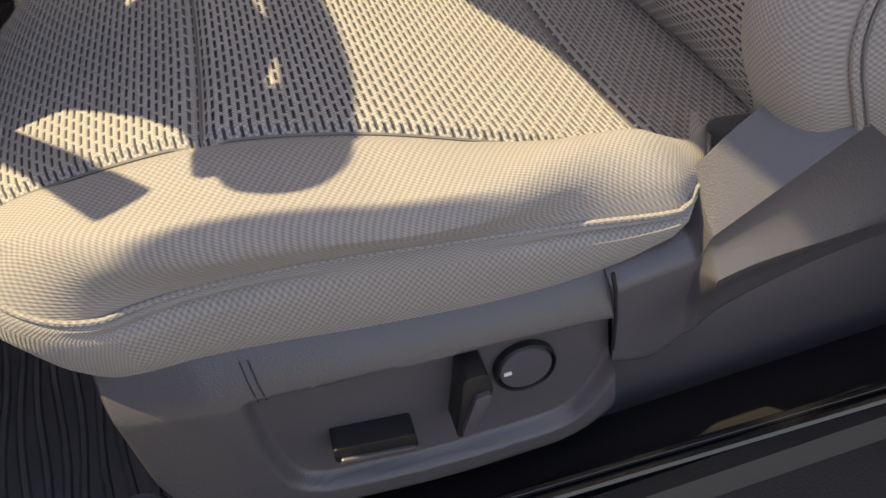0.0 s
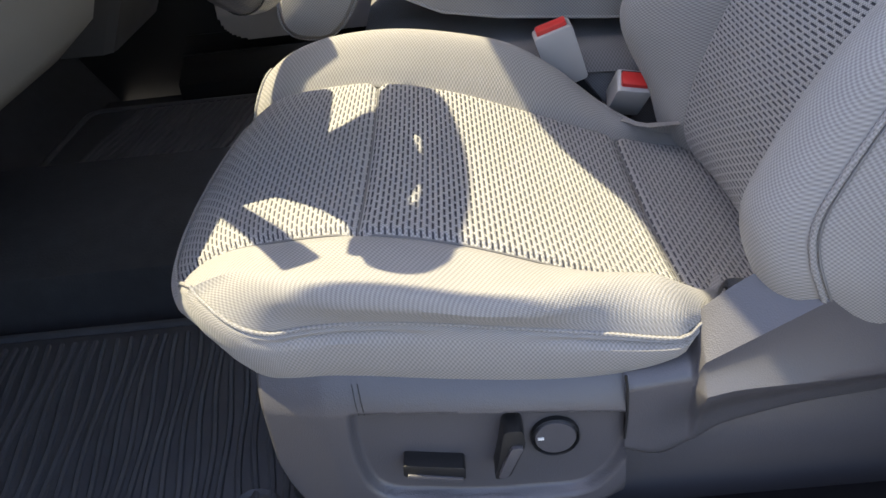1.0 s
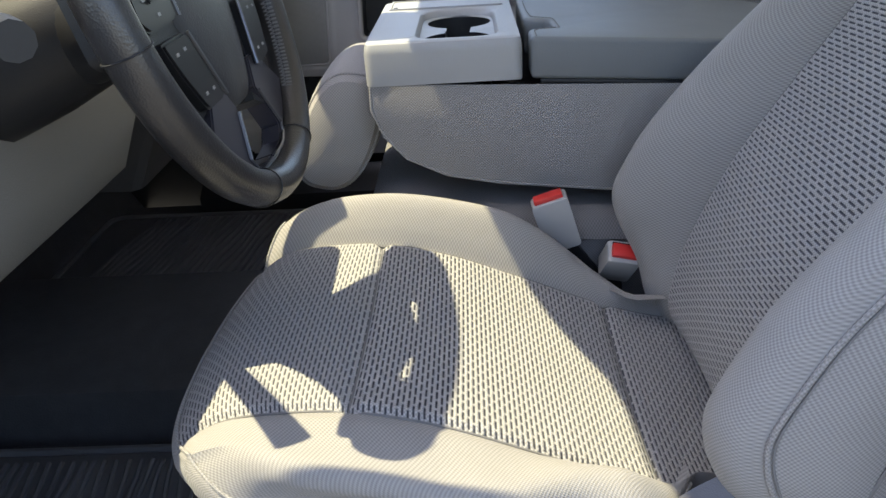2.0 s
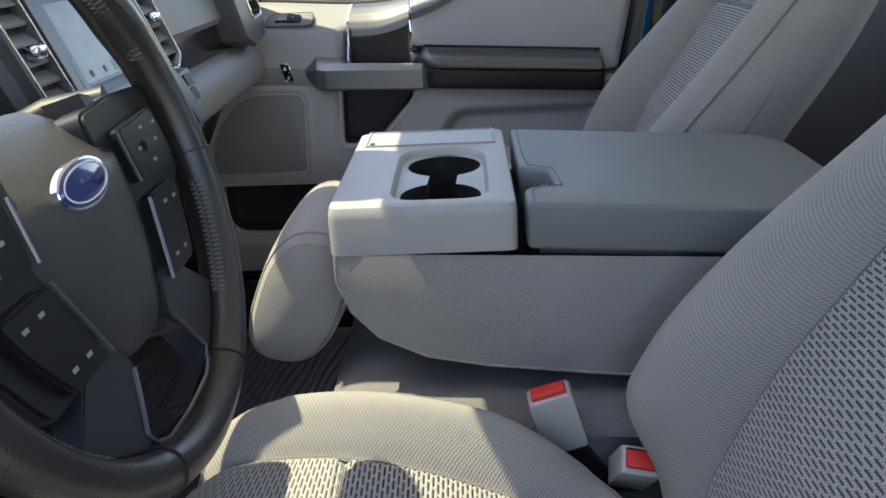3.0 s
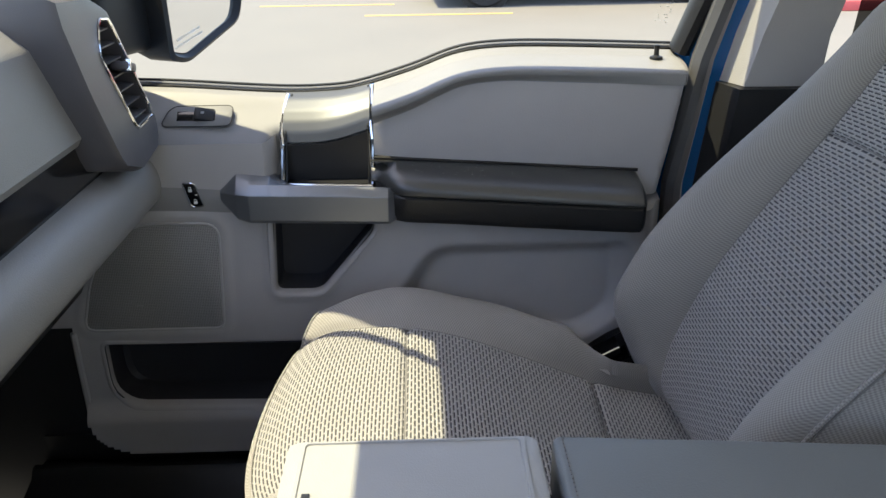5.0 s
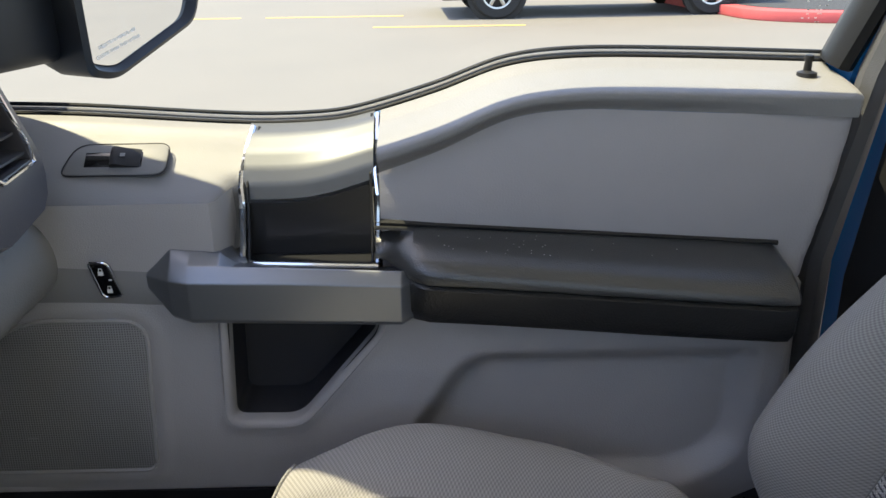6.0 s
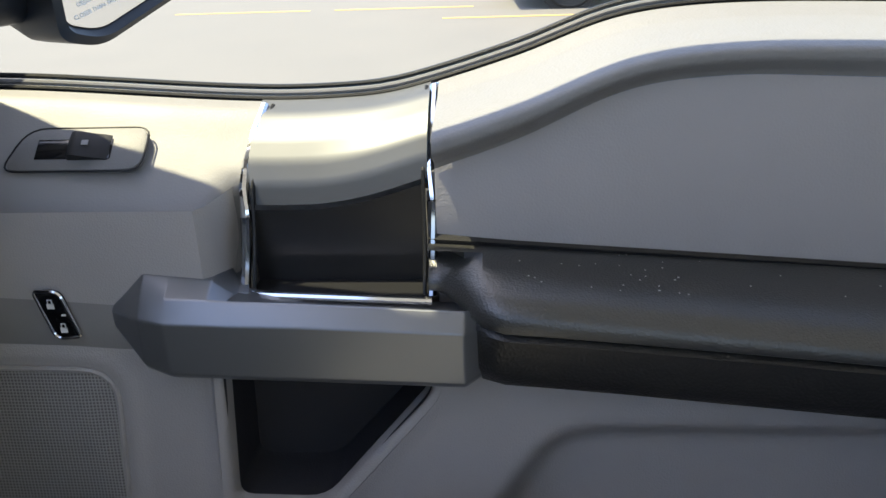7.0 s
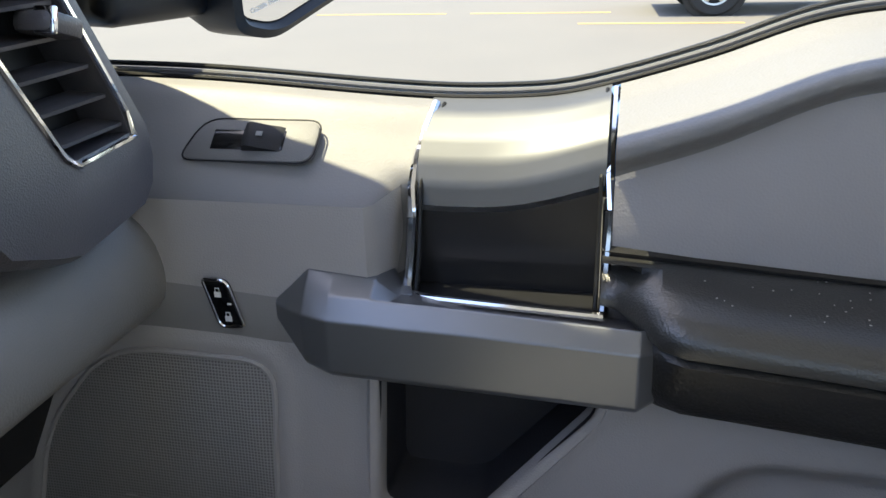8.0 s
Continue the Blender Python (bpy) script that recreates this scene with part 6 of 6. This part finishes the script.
    part("lock_pin", lathe([(0.0100, 0.0), (0.0095, 0.004), (0.0040, 0.006), (0.0036, 0.015), (0.0046, 0.017), (0.0042, 0.021), (0, 0.022)], 20, m), BLACK, t)
    # seal along the glass, door shell outside, frame and glass
    run = [lerp(-0.72, 0.335, i / 80) for i in range(81)]
    part("belt_seal", tube([(x, 0.901, belt(x) + 0.0010) for x in run], 0.0022, 8), BLACK, t, "black rubber glass seal")
    part("seal_face", tube([(x, 0.906, belt(x) + 0.0045) for x in run], 0.0022, 8), SWITCH_EDGE, t)
    part("seal_lip", tube([(x, 0.910, belt(x) + 0.0085) for x in run], 0.0022, 8), BLACK, t)
    out = loft([[(x, 0.915, belt(x) - 0.004), (x, 0.935, belt(x) - 0.006), (x, 0.965, belt(x) - 0.05), (x, 0.985, 1.05), (x, 0.97, 0.80), (x, 0.95, 0.60), (x, 0.90, 0.60), (x, 0.90, belt(x) - 0.02)] for x in [lerp(-0.74, 0.31, i / 40) for i in range(41)]])
    part("outer_skin", out, BLUE_PAINT, t, "blue painted outer door skin")
    fr = [(0.318, 0.895, 1.325), (0.345, 0.872, 1.42), (0.39, 0.83, 1.56), (0.43, 0.775, 1.69)]
    part("rear_frame", tube(fr, 0.017, 10, squash=1.4), BLACK, t, "black window frame post")
    ft = [(-0.655, 0.905, 1.28), (-0.655, 0.90, 1.34), (-0.62, 0.89, 1.43), (-0.53, 0.845, 1.555), (-0.42, 0.815, 1.65), (-0.30, 0.812, 1.68), (0.05, 0.812, 1.70), (0.43, 0.80, 1.69)]
    part("front_frame", tube(ft, 0.016, 10), BLACK, t)
    part("mirror_patch", prism([(-0.74, 1.28), (-0.585, 1.28), (-0.615, 1.44), (-0.74, 1.42)], 0.885, 0.905, 0.003), BLACK, t, "black mirror corner panel")
    def pane(u, v):
        x = lerp(-0.62, lerp(0.32, 0.42, v), u)
        zt = lerp(belt(x), min(1.68, 1.42 + (x + 0.62) * 0.75), v)
        return (x, 0.908 - 0.098 * ((zt - 1.3) / 0.38) ** 1.4 if zt > 1.3 else 0.908, zt)
    g = part("window_glass", patch(pane, 20, 10), GLASS, t, "clear side window glass")
    g.visible_shadow = False
    # faint etched mark in the glass corner
    marks = [box((0.285 + rnd.uniform(-0.012, 0.012), 0.9045 - 0.02 * (k // 3) * 0.2, 1.365 + 0.0045 * (k // 3)), (rnd.uniform(0.001, 0.003), 0.0005, 0.0008)) for k in range(26)]
    part("glass_mark", merge(*marks), ETCH, t)
    part("lower_trim", loft([[(x, 0.785, 0.715), (x, 0.80, 0.62), (x, 0.90, 0.60), (x, 0.90, 0.72)] for x in (-0.74, 0.28)]), BLACK, t)
    part("hem", tube([(-0.645, 0.772, 0.92)] + [(-0.575 - 0.070 * math.cos(g), 0.772, 0.772 - 0.070 * math.sin(g)) for g in [math.pi / 2 * k / 8 for k in range(9)]] + [(-0.3, 0.772, 0.702), (0.27, 0.772, 0.702)], 0.006, 8), GREY, t)
    return t


# chrome with shade put into its colour, for the lower ends of the strips
CHROME_SHADED = material("shaded_chrome", (0.30, 0.31, 0.33), 0.12, metal=1.0, mottle=0.02)
PLATE = material("switch_plate", (0.17, 0.168, 0.165), 0.5, grain=0.3, grain_size=0.0012)
PAD_DARK = material("insert_vinyl", (0.36, 0.346, 0.35), 0.6, grain=0.35, grain_size=0.0018, mottle=0.05)
BLACK_INLAY = material("satin_black", (0.017, 0.017, 0.0185), 0.34, mottle=0.05)
GUNMETAL_HANDLE = material("handle_paint", (0.228, 0.236, 0.252), 0.36, metal=0.7, mottle=0.01, mottle_size=0.5)
ETCH = material("etched_mark", (0.62, 0.62, 0.60), 0.8)


def grille_material():
    m = material("speaker_mesh", (0.24, 0.23, 0.215), 0.6)
    t = m.node_tree
    b = t.nodes["Principled BSDF"]
    c = t.nodes.new("ShaderNodeTexCoord")
    v = t.nodes.new("ShaderNodeTexVoronoi")
    v.inputs["Scale"].default_value, v.inputs["Randomness"].default_value = 380, 0.0
    mp = t.nodes.new("ShaderNodeMapping")
    mp.inputs["Scale"].default_value = (1, 0.0, 1)
    t.links.new(c.outputs["Object"], mp.inputs[0])
    t.links.new(mp.outputs[0], v.inputs["Vector"])
    bp = t.nodes.new("ShaderNodeBump")
    bp.inputs["Strength"].default_value, bp.inputs["Distance"].default_value = 1.0, 0.001
    t.links.new(v.outputs["Distance"], bp.inputs["Height"])
    t.links.new(bp.outputs["Normal"], b.inputs["Normal"])
    r = t.nodes.new("ShaderNodeValToRGB")
    r.color_ramp.elements[0].position, r.color_ramp.elements[1].position = 0.22, 0.36
    r.color_ramp.elements[0].color, r.color_ramp.elements[1].color = (0.12, 0.117, 0.115, 1), (0.29, 0.282, 0.276, 1)
    t.links.new(v.outputs["Distance"], r.inputs[0])
    t.links.new(r.outputs[0], b.inputs["Base Color"])
    return m


GRILLE = grille_material()
door()


def driver_door():
    """The driver's door stands wide open beside the way in and shades the seat's side from the sky."""
    t = thing("driver_door", "open driver door with grey trim and blue painted outside", "car door", place=(-0.70, -0.90, 0.65))
    m = Matrix.Translation((-0.70, -0.90, 0)) @ Matrix.Rotation(radians(-62), 4, "Z")

    def add(name, bm, mat, label=""):
        bm.transform(m)
        return part(name, bm, mat, t, label)
    add("outer_skin", prism(rounded([(0.0, 0.62), (1.02, 0.62), (1.04, 1.0), (1.02, 1.32), (0.0, 1.29)], 0.03), -0.10, -0.06, 0.01), BLUE_PAINT, "blue painted outer door skin")
    add("trim_panel", prism(rounded([(0.03, 0.66), (0.99, 0.66), (1.0, 1.30), (0.03, 1.28)], 0.04), -0.062, 0.02, 0.02, 3), GREY, "grey moulded door trim")
    add("armrest", box((0.62, 0.045, 1.12), (0.50, 0.07, 0.09), 0.02, 3), LEATHER)
    add("window_frame", tube([(0.02, -0.07, 1.29), (0.20, -0.04, 1.45), (0.40, 0.02, 1.64), (0.55, 0.04, 1.68), (0.98, 0.04, 1.69), (1.03, -0.02, 1.5), (1.02, -0.07, 1.31)], 0.02, 8), BLACK)
    g = add("window_glass", patch(lambda u, v: (lerp(0.05 + 0.40 * v, 1.0, u), -0.07 + 0.10 * v * v, lerp(1.29, 1.68, v)), 6, 4), GLASS)
    g.visible_shadow = False


driver_door()


def door_mirror():
    t = thing("door_mirror", "black outside door mirror with printed warning on the glass", "door mirror", place=(-0.55, 1.05, 1.4))
    # housing seen from inside: glass faces rearwards and inwards
    m = Matrix.Translation((-0.462, 1.080, 1.40)) @ Matrix.Rotation(radians(-26), 4, "Z")
    O = rounded([(-0.100, -0.093), (-0.060, -0.104), (0.088, -0.052), (0.104, -0.015), (0.104, 0.14), (0.09, 0.16), (-0.09, 0.16), (-0.102, 0.14)], [0.012, 0.02, 0.02, 0.02, 0.02, 0.02, 0.02, 0.02], 5)
    def ring(k, o, dz=0):
        return [m @ Vector((o, y * k, z * k + dz)) for y, z in O]
    part("housing", loft([ring(0.5, -0.13), ring(0.85, -0.10), ring(1.0, -0.04), ring(1.0, 0.012), ring(0.93, 0.016), ring(0.87, 0.002)], cap=True), BLACK, t, "black plastic mirror housing")
    part("mirror_glass", loft([ring(0.865, 0.0), ring(0.865, 0.004)]), MIRROR, t, "mirror glass")
    part("mirror_base", box((-0.585, 0.972, 1.395), (0.09, 0.125, 0.15), 0.018, 3, Matrix.Rotation(radians(-20), 4, "Z")), BLACK, t, "black mirror base block")
    for k, line in enumerate(("OBJECTS IN MIRROR ARE", "CLOSER THAN THEY APPEAR")):
        tx = bpy.data.curves.new("warning_text", "FONT")
        tx.body, tx.size, tx.align_x = line, 0.0056, "CENTER"
        tx.materials.append(ETCH)
        o = new("warning_text", tx)
        o.parent = t
        basis = m @ Matrix.Translation((0.0048, -0.040, -0.070 + 0.010 * (1 - k))) @ Matrix(((0, 0, 1, 0), (1, 0, 0, 0), (0, 1, 0, 0), (0, 0, 0, 1))) @ Matrix.Rotation(radians(14), 4, "Z")
        o.matrix_basis = Matrix.Translation(-Vector(t.location)) @ basis


door_mirror()

# ---- outside ----


def outside():
    g = bmesh.new()
    bmesh.ops.create_grid(g, x_segments=40, y_segments=40, size=400)
    tagged(part("ground", g, CONCRETE), "pale sunlit concrete car park", "ground", kind="structure")
    k = part("kerb", prism(rounded([(4.0, 15.0), (4.6, 12.1), (5.6, 11.6), (14, 11.4), (14, 17), (4.3, 17)], 0.5), 0.0, 0.15, 0.02, 2, axis="z"), RED_PAINT)
    tagged(k, "red painted kerb of a car park island", "kerb", kind="structure")
    part("island_top", prism(rounded([(4.25, 15.0), (4.8, 12.4), (5.7, 11.9), (13.8, 11.7), (13.8, 16.8), (4.5, 16.8)], 0.5), 0.10, 0.156, axis="z"), CARPET, k, "dark mulch bed")
    for (x, y) in ((-1.6, 13.4), (0.2, 12.0), (-4.2, 13.4)):
        ln = part("parking_line", box((x, y, 0.003), (2.2, 0.10, 0.004)), YELLOW)
        tagged(ln, "faded yellow painted parking line", "road marking", kind="structure")


outside()


def car(name, label, paint, loc, turn, rim_mat):
    """A parked pickup or wagon seen low down: body with sills and arches, wheels with tyre and rim."""
    t = thing(name, label, "parked car", "parked cars", place=loc)
    t.rotation_euler = (0, 0, radians(turn))

    def add(nm, bm, mt, par=None, lab=""):
        o = part(nm, bm, mt, None, lab)
        o.parent = par or t
        return o
    side = [(-2.6, 0.50), (-2.2, 0.42), (2.2, 0.42), (2.65, 0.50), (2.70, 0.85), (2.55, 1.12), (1.35, 1.20), (0.75, 1.72), (-0.9, 1.76), (-1.35, 1.25), (-2.65, 1.22), (-2.72, 0.8)]
    add("body", prism(rounded(side, 0.1), -0.92, 0.92, 0.05, 3), paint)
    add("sill", prism(rounded([(-2.5, 0.28), (2.5, 0.28), (2.62, 0.52), (-2.62, 0.52)], 0.05), -0.90, 0.90, 0.03), BLACK)
    for s in (-1, 1):
        add("side_window", prism(rounded([(-0.95, 1.26), (1.05, 1.26), (0.70, 1.64), (-0.82, 1.68)], 0.05), s * 0.925, s * 0.90), GLOSS)
        for x in (-1.65, 1.70):
            m = Matrix.Translation((x, s * 0.88, 0.39)) @ Matrix.Rotation(radians(90), 4, "X")
            add("wheel_arch", lathe([(0.30, -0.06), (0.46, -0.06), (0.47, 0.065), (0.30, 0.065)], 36, m), BLACK)
            tyre = add("tyre", lathe([(0.24, -0.11), (0.36, -0.12), (0.39, -0.09), (0.39, 0.09), (0.36, 0.12), (0.24, 0.11)], 36, m), TYRE)
            add("rim", lathe([(0.25, 0.105 * -s), (0.24, 0.09 * -s), (0.23, 0.03 * -s), (0.05, 0.05 * -s), (0.0, 0.05 * -s)], 36, m), BLACK, tyre)
            for k in range(6):
                sp = box((0.135, 0, -s * 0.085), (0.20, 0.055, 0.03), 0.01)
                sp.transform(m @ Matrix.Rotation(radians(60 * k), 4, "Z"))
                add("spoke", sp, rim_mat, tyre)
            ring = lathe([(0.215, -s * 0.07), (0.215, -s * 0.105), (0.25, -s * 0.11), (0.255, -s * 0.08)], 36, m)
            add("rim_edge", ring, rim_mat, tyre)
            add("hub", lathe([(0.0, -s * 0.10), (0.045, -s * 0.10), (0.055, -s * 0.07)], 20, m), rim_mat, tyre)
    return t


car("red_pickup", "red pickup parked across the lot with alloy wheels", RED_CAR, (2.55, 13.85, 0), 3, ALLOY)
